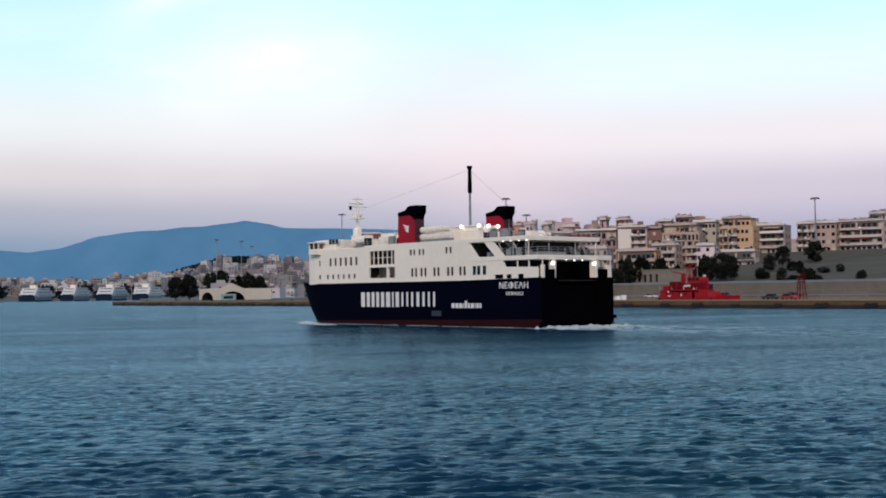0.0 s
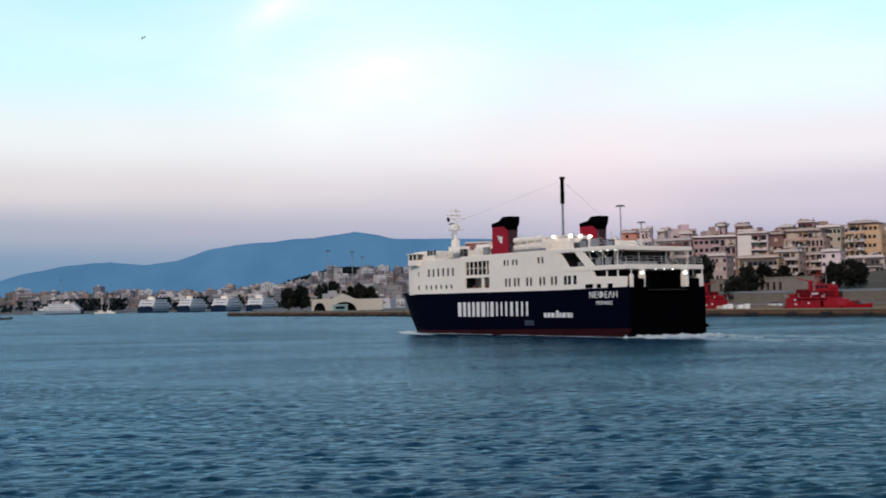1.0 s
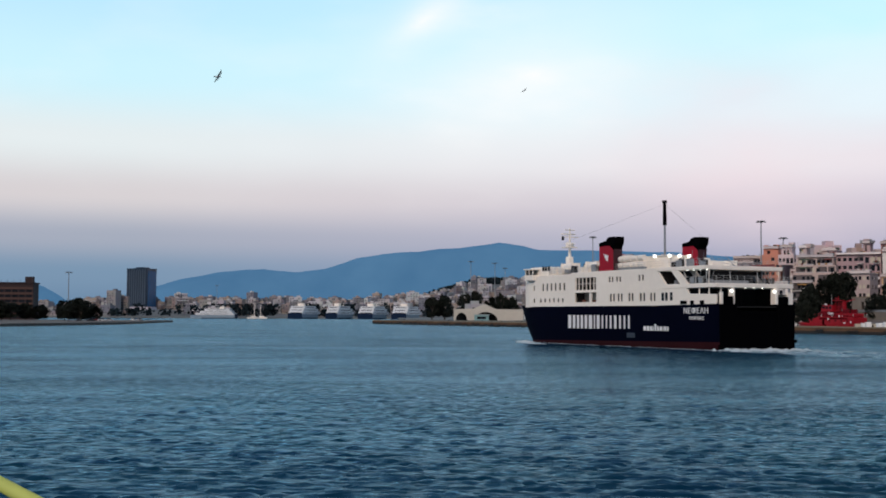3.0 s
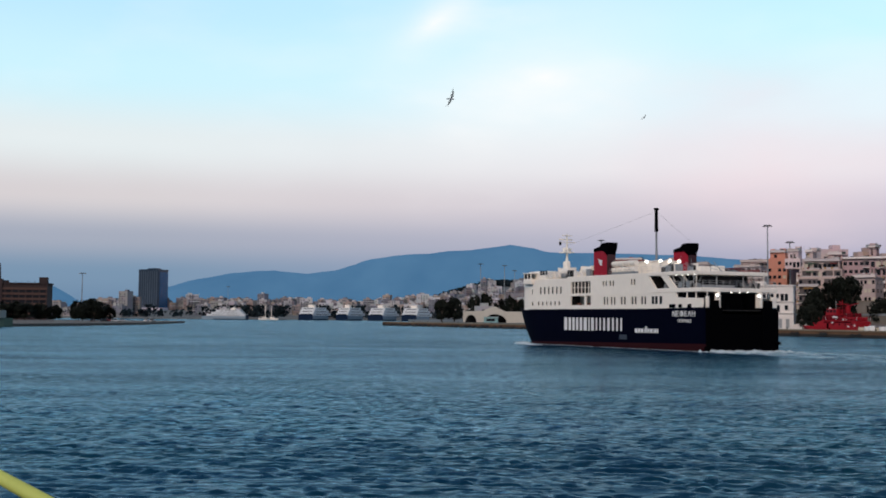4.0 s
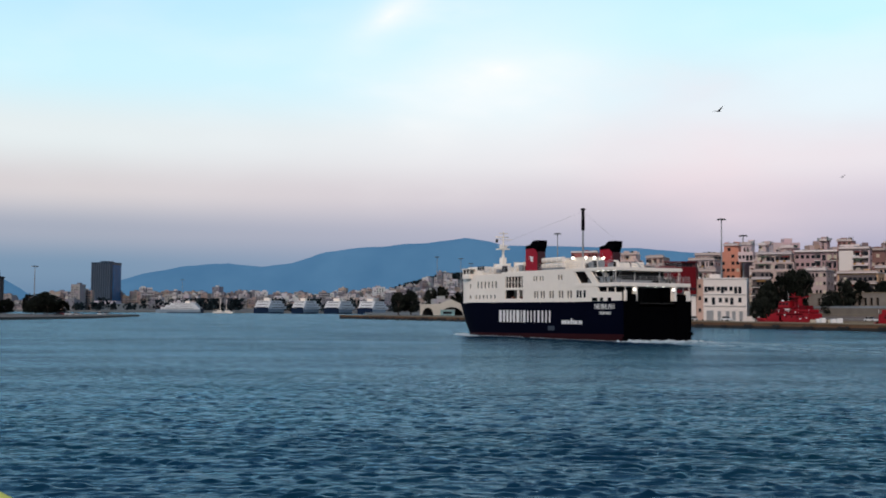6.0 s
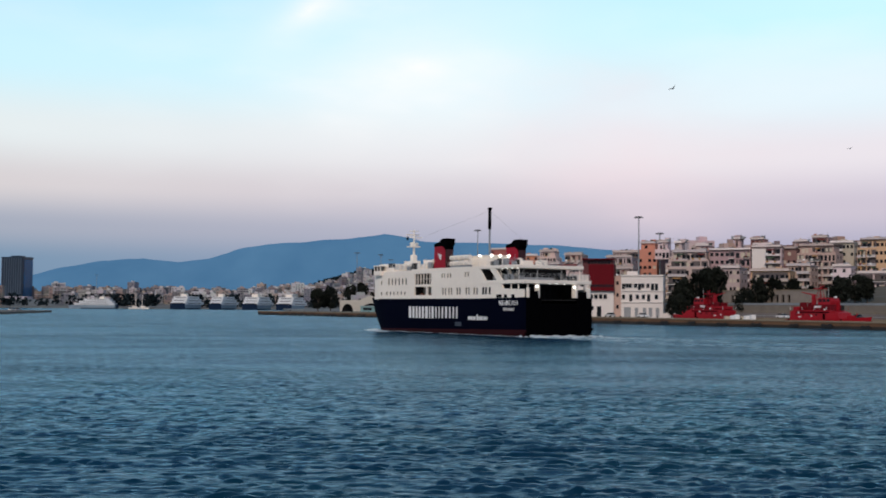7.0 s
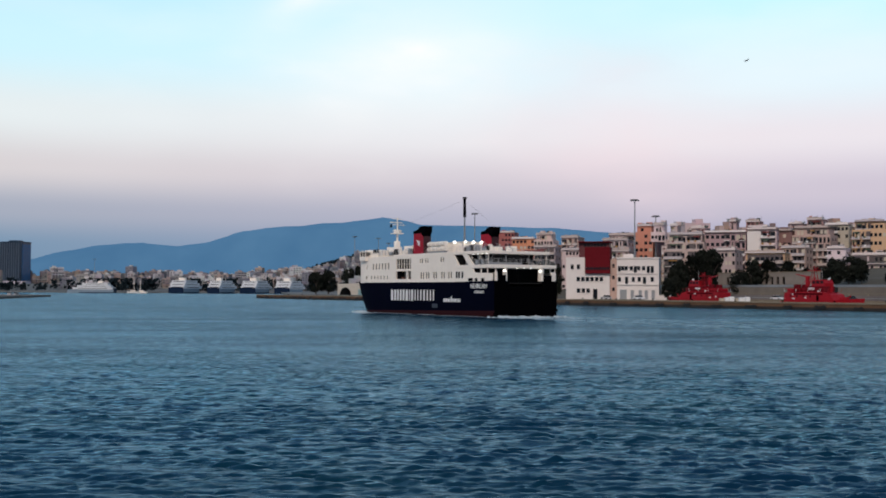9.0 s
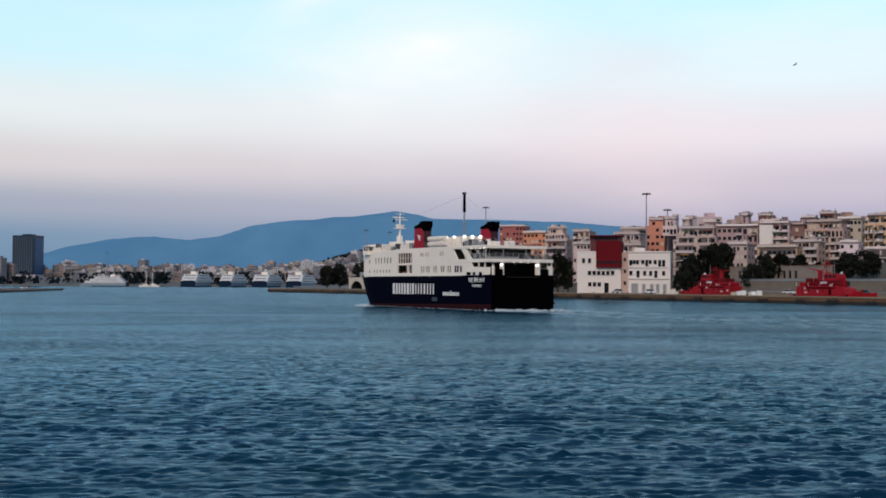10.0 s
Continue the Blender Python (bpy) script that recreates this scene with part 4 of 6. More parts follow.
add_rod(_bm, (0.02, 0.01, 0.4), (0.2, 0.08, 0.75), 0.018, 0.008, 5)
add_rod(_bm, (0.02, 0.01, 0.42), (-0.17, -0.1, 0.8), 0.018, 0.008, 5)
add_rod(_bm, (0.02, 0.01, 0.42), (0.0, 0.03, 0.85), 0.016, 0.006, 5)
TRUNK = mesh_of(_bm, "trunk", BARK)
_tree_count = [0]


def tree(x, y, z, w, h, group="harbour trees"):
    k = _tree_count[0]
    _tree_count[0] += 1
    t = thing("tree", "dense dark green tree beside the harbour road", "tree", pose(x, y, z, 0, 0, 67 * k), group)
    a, b = new("trunk", TRUNK), new("crown", CROWNS[k % 4])
    a.parent = b.parent = t
    a.matrix_basis = Matrix.Diagonal((h, h, h, 1))
    b.matrix_basis = pose(0, 0, 0.1 * h) @ Matrix.Diagonal((w * 1.12, w * 1.12, 0.92 * h, 1))
    return t


def ground_at(x, y):
    d = Vector((x, y)) - QO
    a, s = d.dot(QU), d.dot(QN)
    return hill_z(a, s)


for x, y, w, h in ((122.6, 371, 4.2, 7.0), (126.4, 373, 4.4, 8.0), (130.5, 384, 8.0, 13.5), (137, 386, 9.0, 15.5), (144.0, 396, 8.5, 14.0), (149.5, 400, 7.5, 13.5), (147.5, 369, 6.5, 9.2), (153, 371, 7.0, 11.0), (158.8, 370, 6.5, 9.5),
                   (165.4, 370, 6.3, 8.6), (173.5, 350, 6.5, 9.0), (178.5, 351, 7.5, 10.0), (183.5, 352, 5.0, 8.0), (87.5, 431, 6.0, 14.5), (92.5, 430, 6.5, 16.0), (97.0, 432, 5.0, 13.0),
                   (212, 369, 6.0, 7.0), (227, 372, 7.0, 7.5), (258, 362, 7.0, 7.0), (271, 352, 7.0, 8.0), (140.5, 374, 4.5, 6.0), (192, 372, 5.0, 7.0), (203, 362, 4.5, 6.0)):
    tree(x, y, ground_at(x, y) - 0.2, w, h)
_rng = random.Random(77)
for _ in range(34):                       # scrub and small trees on the bank
    a, s = _rng.uniform(300, 470), _rng.uniform(56, 92)
    x, y = quay(a, s)
    tree(x, y, hill_z(a, s) - 0.6, _rng.uniform(2.5, 5.0), _rng.uniform(2.2, 5.0), "scrub on the bank")
for x, y, w, h in ((-247, 640, 13, 10), (-236, 638, 12, 10.5), (-224, 642, 12, 9.5), (-230, 634, 13, 9.5), (-242, 633, 13, 9), (-216, 640, 11, 8.5), (-195.5, 620, 11, 11), (-189, 622, 12, 11.8), (-183, 619, 11, 10.5), (-192, 616, 12, 9), (-185, 615, 11, 8.5), (-178, 618, 8, 7.5)):
    tree(x, y, 1.0, w, h, "trees on the low quay")
for x, y, w, h in ((4, 800, 12, 15), (13, 806, 13, 17), (30, 900, 13, 20), (39, 905, 13, 21), (43, 762, 9, 15), (50, 758, 10, 17), (58, 765, 10, 15)):
    tree(x, y, 1.8, w, h, "trees behind the quay tip")


# ---------------------------------------------------------------- light masts
def light_mast(x, y, z0, z1, head=1.6):
    m = thing("light_mast", "tall grey harbour light mast with a round lamp head", "light mast", pose(x, y, z0), "harbour light masts")
    h = z1 - z0
    part("pole", rod((0, 0, 0), (0, 0, h), 0.42, 0.2, 10), STEEL, m)
    bm = bmesh.new()
    bmesh.ops.create_cone(bm, cap_ends=True, segments=16, radius1=head * 0.55, radius2=head, depth=0.5, matrix=Matrix.Translation((0, 0, h - 0.2)))
    part("lamp_ring", bm, STEEL, m)
    for k in range(6):
        a = k * math.pi / 3
        part("lamp", box(head * math.cos(a) - 0.3, head * math.cos(a) + 0.3, head * math.sin(a) - 0.3, head * math.sin(a) + 0.3, h - 0.55, h - 0.2, 0.05), STEEL, m)


for x, y, z1 in ((131.0, 440, 42.2), (149.0, 470, 37.8), (82.5, 560, 44.0), (244.3, 400, 40.0)):
    light_mast(x, y, ground_at(x, y) - 0.3, z1)
for x, y, z1 in ((35.0, 900, 47.6), (53.9, 900, 46.4), (66, 960, 45.0)):
    light_mast(x, y, 1.8, z1, 2.2)
light_mast(-218.7, 700, 1.0, 30.4, 1.9)
light_mast(-282.2, 1540, far_z(-282, 1540) - 0.5, 44.0, 2.6)


# ---------------------------------------------------------------- the white harbour office with its dark red tower
def window(parent, x, z, w, h, y=0.0, sill=True, m=None):
    """A pane in a raised surround, on a wall that faces -y."""
    p = piece("window", m or GLASS, parent, x, y - 0.02, z, w, 0.12, h)
    if sill:
        piece("window_sill", PLASTER, parent, x, y - 0.10, z - 0.14, w + 0.3, 0.22, 0.13)
    return p


def build_office():
    o = thing("harbour_office", "white three-storey harbour office with a dark red tower block", "building", pose(91.7, 392.0, 0, 0, 0, -20))
    o.scale = (0.905, 1, 1)
    part("west_block", box(0, 17.3, 0, 12, 1.5, 16.9, 0.06), PLASTER, o, "plain white plastered block")
    part("west_parapet", box(-0.1, 17.4, -0.1, 12.1, 16.6, 17.05), PLASTER, o)
    part("stair_core", box(17.3, 20.1, 0.8, 11, 1.5, 16.6), PINK_PLASTER, o, "pink plastered stair core")
    part("east_block", box(20.1, 36.4, 0, 12, 1.5, 16.6, 0.06), PLASTER, o, "white plastered block with a cornice")
    part("cornice", box(19.95, 36.55, -0.35, 12.2, 16.5, 17.0, 0.05), PLASTER, o)
    for z in (7.2, 11.2):
        part("string_course", box(20.0, 36.5, -0.4, 0.05, z, z + 0.3), PLASTER, o)
    t = part("red_tower", box(7.6, 17.5, -1.2, 8, 11.2, 20.7, 0.08), DARK_RED, o, "dark red clad tower jutting from the front")
    part("tower_head", box(5.1, 17.1, 0.3, 8.5, 17.0, 22.6, 0.06), mat("darker_red_cladding", (0.10, 0.012, 0.016), 0.6), o)
    part("tower_cornice", box(4.9, 17.7, -1.3, 8.7, 22.4, 22.75), DARK_RED, o)
    for k in range(9):
        piece("window", GLASS, t, 8.4 + 1.05 * k, -1.24, 12.6, 0.85, 0.1, 0.9)
    for k in range(7):
        piece("window", GLASS, o, 7.6 + 1.3 * k, 0.26, 20.9, 1.0, 0.1, 0.8)
    for x in (2.5, 4.9):
        window(o, x, 12.8, 1.2, 1.7)
    for k in range(6):
        window(o, 4.9 + 1.82 * k, 8.5, 1.35, 1.5)
    for k in range(3):
        window(o, 5.0 + 1.9 * k, 4.4, 1.35, 1.5)
    piece("door", GLASS, o, 11.6, -0.03, 2.15, 1.7, 0.12, 3.6)
    for z in (5.0, 9.2, 13.4):
        piece("window", GLASS, o, 18.7, 0.76, z, 0.9, 0.1, 1.3)
    for x, hgt, z in ((21.1, 1.9, 12.0), (22.4, 1.5, 12.4), (23.7, 1.5, 12.4), (25.8, 1.5, 12.4), (27.3, 2.3, 11.6), (28.6, 1.5, 12.4), (30.5, 1.5, 12.4), (32.3, 2.4, 11.5), (33.8, 2.4, 11.5),
                      (21.1, 1.6, 8.4), (23.9, 2.5, 7.6), (26.5, 1.6, 8.4), (28.8, 1.6, 8.4), (30.8, 2.5, 7.6), (33.8, 1.6, 8.4)):
        window(o, x, z, 1.2, hgt)
    piece("garage_door", STEEL, o, 22.6, -0.03, 2.15, 2.6, 0.1, 3.4)
    for x in (26.1, 29.2, 31.5, 34.2):
        piece("shutter", STEEL, o, x, -0.03, 2.15, 1.3, 0.1, 3.2)
        piece("lintel", PLASTER, o, x, -0.1, 5.4, 1.7, 0.25, 0.2)
    part("roof_hut", box(22.2, 26.2, 3, 7, 17.0, 18.3), PLASTER, o)
    part("awning", prism([(24.7, 13.7), (25.4, 13.7), (25.4, 13.9)], -0.9, -0.05), PINK_PLASTER, o)
    part("forecourt_wall", box(36.4, 41.0, 0.5, 1.0, 1.5, 3.6), PLASTER, o)
    return o


build_office()


# ---------------------------------------------------------------- apartment houses on the slope
def wall_mat(rgb):
    rgb = (min(0.8, rgb[0] * 1.10), rgb[1] * 0.93, rgb[2] * 1.0)
    return mat("plaster_%d_%d_%d" % tuple(round(c * 100) for c in rgb), rgb, 0.88, vary=0.12, grain=0.5, coarse=0.12)


PARAPET = mat("balcony_parapet", (0.66, 0.58, 0.56), 0.85, vary=0.1, per_object=0.5)
LEAF_BOX = mat("roof_plants_green", (0.02, 0.035, 0.018), 0.9)
PARAPETS = [PARAPET, mat("parapet_pinkish", (0.46, 0.38, 0.35), 0.85, vary=0.15, per_object=0.6), mat("parapet_grey", (0.48, 0.43, 0.44), 0.85, vary=0.15, per_object=0.6), mat("parapet_white", (0.74, 0.68, 0.66), 0.85, vary=0.1, per_object=0.5)]
# Dark colour for the shade behind balconies, painted as a sheet on the wall.
BALCONY_SHADE = mat("balcony_shade", (0.11, 0.09, 0.09), 0.9, per_object=0.6)
RAIL_DARK = mat("balcony_rail_dark", (0.07, 0.065, 0.06), 0.7, per_object=0.8)
AWNINGS = [mat("awning_" + k, c, 0.9) for k, c in (("ochre", (0.36, 0.20, 0.07)), ("maroon", (0.16, 0.035, 0.03)), ("green", (0.08, 0.12, 0.08)), ("cream", (0.5, 0.45, 0.36)))]
_apt = [0]


def apartment(x, y, z1, w, rgb, label, depth=12.0, turn=-14.0, bays=4, balcony="full", setback=0, roof="flat", base=None, storey=3.0):
    """A block of flats: floors of balconies with solid parapets, panes behind them, set-back top floors."""
    k0 = _apt[0]
    _apt[0] += 1
    rng = random.Random(300 + k0)
    z0 = (ground_at(x, y) if base is None else base) - 1.5
    yaw = -math.degrees(math.atan2(x, y)) + turn
    b = thing("apartment_house", label, "apartment house", pose(x, y, z0, 0, 0, yaw), "apartment houses on the slope")
    wall, hgt = wall_mat(rgb), z1 - z0
    own, style = rng.choice(PARAPETS), rng.choice((0, 0, 1, 2))
    n = max(2, int(round((hgt - 1.5) / storey)))
    st = (hgt - 1.0) / n
    full = n - setback
    part("wall", box(-w / 2, w / 2, 0, depth, 0, full * st + 0.9, 0.04), wall, b)
    for k in range(setback):
        q = 1.7 * (k + 1)
        part("set_back_storey", box(-w / 2 + q * 0.5, w / 2 - q * 0.7, q, depth - 1, (full + k) * st + 0.5, (full + k + 1) * st + 0.6, 0.04), wall, b)
    pitch = w / bays
    for fl in range(n):
        q = 1.7 * max(0, fl - full + 1)
        zf, y0 = fl * st + 0.4, (q if fl >= full else 0)
        lo, hi = -w / 2 + q * 0.5 + 0.2, w / 2 - q * 0.7 - 0.2
        if balcony == "left":
            hi_b, lo_b = lo + (hi - lo) * 0.55, lo
        elif balcony == "right":
            lo_b, hi_b = lo + (hi - lo) * 0.45, hi
        else:
            lo_b, hi_b = lo, hi
        if balcony != "none" and fl > 0:
            span = hi_b - lo_b
            if style == 0:
                spans = [(lo_b, hi_b)]
            elif style == 1:
                spans = [(lo_b, lo_b + span * 0.45), (lo_b + span * 0.55, hi_b)]
            else:
                spans = [(lo_b + span * q / 3 + 0.3, lo_b + span * (q + 1) / 3 - 0.3) for q in range(3) if rng.random() < 0.9]
            for s0, s1 in spans:
                piece("balcony_slab", PARAPETS[3], b, (s0 + s1) / 2, y0 - 0.65, zf - 0.1, s1 - s0, 1.5, 0.2)
                piece("balcony_parapet", own if rng.random() < 0.78 else rng.choice((wall, RAIL_DARK)), b, (s0 + s1) / 2, y0 - 1.35, zf + 0.1, s1 - s0, 0.12, 0.55 + 0.35 * rng.random())
                for xe in (s0 + 0.06, s1 - 0.06):
                    piece("balcony_end", own, b, xe, y0 - 0.65, zf + 0.1, 0.1, 1.3, 0.75)
                # flat dark sheet that stands for the shade behind the parapet
                piece("recess", BALCONY_SHADE, b, (s0 + s1) / 2, y0 - 0.015, zf + 0.1, (s1 - s0) * 0.94, 0.05, st - 0.45)
                if rng.random() < 0.6:
                    piece("partition", wall, b, s0 + (s1 - s0) * rng.uniform(0.3, 0.7), y0 - 0.6, zf, 0.5, 1.1, st - 0.25)
                for _ in range(rng.randrange(3)):
                    piece("laundry", rng.choice(AWNINGS + [LETTER]), b, rng.uniform(s0 + 0.5, s1 - 0.5), y0 - 1.45, zf + 0.3, 0.9, 0.06, 0.7)
                if rng.random() < 0.5:
                    piece("awning", rng.choice(AWNINGS), b, s0 + (s1 - s0) * (0.3 + 0.4 * rng.random()), y0 - 0.75, zf + st - 1.0, (s1 - s0) * 0.45, 1.4, 0.45)
        for k in range(bays * 2):
            xc = -w / 2 + pitch * 0.5 * (k + 0.5)
            if not lo + 0.3 < xc < hi - 0.3 or rng.random() < 0.2:
                continue
            tall = balcony != "none" and lo_b < xc < hi_b
            ww = pitch * 0.5 * rng.uniform(0.5, 0.8) if tall else min(pitch * 0.32, 1.3)
            piece("window", GLASS if rng.random() < 0.8 else AWNINGS[3], b, xc, y0 - 0.04, zf + (0.15 if tall else 0.95), ww, 0.1, 2.2 if tall else 1.35)
        if fl < full:                       # panes in the end wall that turns to the water
            for k in range(2):
                ob = piece("window", GLASS, b, w / 2 + 0.02, depth * (0.3 + 0.4 * k), zf + 0.95, 0.1, 1.2, 1.35)
    top = n * st + 0.6
    q = 1.7 * setback
    part("roof_slab", box(-w / 2 + q * 0.5 - 0.3, w / 2 - q * 0.7 + 0.3, q - 0.8, depth - 0.8, top, top + 0.28), PARAPET if roof == "flat" else mat("roof_edge_brown", (0.14, 0.10, 0.09)), b)
    hut = 0.22 * w * rng.uniform(-1, 1)
    part("stair_hut", box(hut - 1.2, hut + 1.0, depth * 0.45, depth * 0.7, top + 0.2, top + rng.uniform(1.3, 2.1)), wall, b)
    if rng.random() < 0.7:
        part("water_tank", rod((w * 0.22, depth * 0.5, top + 0.3), (w * 0.22 + 1.2, depth * 0.5, top + 1.2), 0.4), STEEL, b)
    for k in range(7):                      # tanks, heaters, huts and plants on the roof
        xa, ya = rng.uniform(-0.42, 0.36) * w, rng.uniform(q + 0.5, depth - 3)
        piece(*rng.choice((("roof_box", own), ("roof_heater", STEEL), ("roof_plants", LEAF_BOX), ("roof_hut", wall))), b, xa, ya, top + 0.25, rng.uniform(0.7, 1.9), rng.uniform(0.7, 1.6), rng.uniform(0.6, 1.5))
    piece("roof_parapet", own, b, (q * 0.5 - q * 0.7) / 2, q - 0.6, top + 0.28, w - 1.2 * q, 0.15, 0.7)
    for k in range(3):
        xa = rng.uniform(-0.4, 0.4) * w
        part("aerial", rod((xa, depth * 0.4, top), (xa, depth * 0.4, top + 2.2), 0.05, seg=4), STEEL, b)
    return b


BEIGE, PINKISH, ORANGE, CREAM_W = (0.43, 0.36, 0.29), (0.37, 0.30, 0.29), (0.50, 0.25, 0.16), (0.58, 0.51, 0.44)
apartment(152.0, 440, 28.8, 17.5, (0.45, 0.41, 0.34), "beige stepped apartment house with long white terraces", bays=5, setback=2, turn=-8)
apartment(149.5, 449, 33.0, 9.0, (0.48, 0.45, 0.40), "grey-white apartment house with stepped top floors", bays=3, setback=3, balcony="left")
apartment(169.5, 441, 29.6, 16.5, PINKISH, "dull pink apartment house with few balconies", bays=4, balcony="right", roof="dark", turn=-6)
_pale = apartment(181.0, 431, 30.4, 11.5, (0.60, 0.56, 0.52), "pale apartment house with a blank white wall", bays=2, balcony="right", roof="dark", turn=-10)
piece("blank_wall", PLASTER, _pale, -3.0, -0.2, 7.5, 5.4, 0.5, 11.0)
apartment(190.0, 432, 30.0, 7.4, (0.20, 0.13, 0.11), "brown recessed apartment front", bays=2, balcony="none", roof="dark")
apartment(199.4, 426, 31.0, 15.4, BEIGE, "beige apartment house with stacked balconies", bays=5, setback=1, roof="dark")
apartment(217.6, 441, 33.4, 9.4, (0.43, 0.45, 0.34), "pale green apartment house with balconies", bays=3, balcony="left")
apartment(221.5, 421, 33.6, 13.5, (0.54, 0.42, 0.24), "ochre apartment house with a dark roof edge", bays=4, setback=1, balcony="left", roof="dark")
apartment(170.0, 401, 20.0, 14.5, (0.50, 0.37, 0.20), "low yellow-ochre house with orange awnings", bays=4, storey=3.2, depth=9)
apartment(200.6, 406, 22.2, 6.8, (0.66, 0.65, 0.63), "small white house on the slope", bays=2, balcony="none", depth=7)
apartment(211.5, 401, 19.6, 13.0, (0.56, 0.52, 0.47), "low white house behind a balustrade", bays=4, depth=7, balcony="full")
apartment(146.8, 481, 34.4, 8.4, ORANGE, "orange apartment house on the ridge", bays=2, balcony="none", setback=1)
apartment(142.5, 501, 31.2, 12.0, CREAM_W, "cream apartment house with white balconies", bays=4)
apartment(119.0, 505, 30.0, 8.0, BEIGE, "beige apartment house with balconies", bays=3)
apartment(114.2, 542, 33.2, 9.6, (0.56, 0.50, 0.42), "cream apartment house above the trees", bays=3, setback=1)
apartment(107.8, 562, 31.8, 11.8, (0.55, 0.27, 0.14), "orange-rendered plain apartment house", bays=3, balcony="none")
apartment(119.5, 700, 42.0, 17.0, (0.32, 0.12, 0.10), "brick-red house far up the slope", bays=4, balcony="none")
apartment(236.5, 424, 31.0, 14.5, (0.42, 0.42, 0.40), "grey apartment house with white balcony bands", bays=4)
apartment(250.0, 409, 31.0, 15.0, BEIGE, "beige apartment house with green shutters", bays=4, balcony="left")
apartment(265.5, 402, 31.5, 16.5, CREAM_W, "cream apartment house with curved white terraces", bays=4)
apartment(281.0, 396, 31.0, 14.0, PINKISH, "dull pink apartment house with stacked balconies", bays=3, balcony="right")
apartment(294.0, 386, 30.0, 12.5, (0.34, 0.17, 0.12), "red-brown apartment house with balconies", bays=3)
apartment(306.0, 372, 31.0, 12.0, BEIGE, "beige apartment house with balconies", bays=4)
apartment(262.0, 372, 14.6, 17.0, (0.62, 0.60, 0.56), "low white house with a dark garage", bays=4, balcony="none", depth=7)
apartment(131.0, 470, 27.5, 11.0, (0.50, 0.47, 0.43), "grey-white apartment house with laundry balconies", bays=3)
apartment(104.0, 490, 25.0, 9.5, (0.44, 0.40, 0.36), "plain beige apartment house", bays=3)

apartment(161.5, 452, 32.0, 7.5, (0.44, 0.36, 0.33), "narrow pinkish apartment house", bays=2, setback=1)
apartment(185.5, 446, 32.2, 8.0, (0.33, 0.25, 0.23), "brownish apartment house behind a long roof edge", bays=2, balcony="none", roof="dark")
apartment(206.5, 447, 32.0, 8.0, (0.50, 0.45, 0.38), "cream apartment house with awnings", bays=3)
apartment(229.5, 452, 33.5, 9.0, (0.47, 0.40, 0.33), "tall beige apartment house behind the first row", bays=3, setback=1)
apartment(160.5, 418, 21.5, 8.5, (0.40, 0.37, 0.33), "grey stone-faced house above the retaining wall", bays=3, balcony="none")
apartment(186.0, 412, 22.5, 9.0, (0.48, 0.40, 0.30), "low ochre house with brown shutters", bays=3, balcony="right")
apartment(128.0, 452, 22.0, 8.0, (0.42, 0.38, 0.33), "small beige house behind the office", bays=3)
apartment(112.0, 470, 23.0, 9.0, (0.52, 0.48, 0.43), "pale house among the trees", bays=3, balcony="none")


_ridge = random.Random(21)
for k in range(13):                       # a second row whose tops break the skyline
    x, y = 150 + 12.5 * k + _ridge.uniform(-3, 3), 462 - 3.4 * k + _ridge.uniform(-4, 4)
    tone = _ridge.choice(((0.52, 0.46, 0.42), (0.42, 0.36, 0.33), (0.60, 0.56, 0.52), (0.36, 0.24, 0.20), (0.47, 0.47, 0.40)))
    apartment(x, y, 31.5 + _ridge.uniform(0, 5.0), _ridge.uniform(5.5, 9.0), tone, "narrow apartment house on the ridge behind the first row", depth=9.0, bays=2,
              setback=_ridge.randrange(3), balcony=_ridge.choice(("full", "left", "right")), roof=_ridge.choice(("flat", "dark")), base=hill_z(300, 150) + 8)


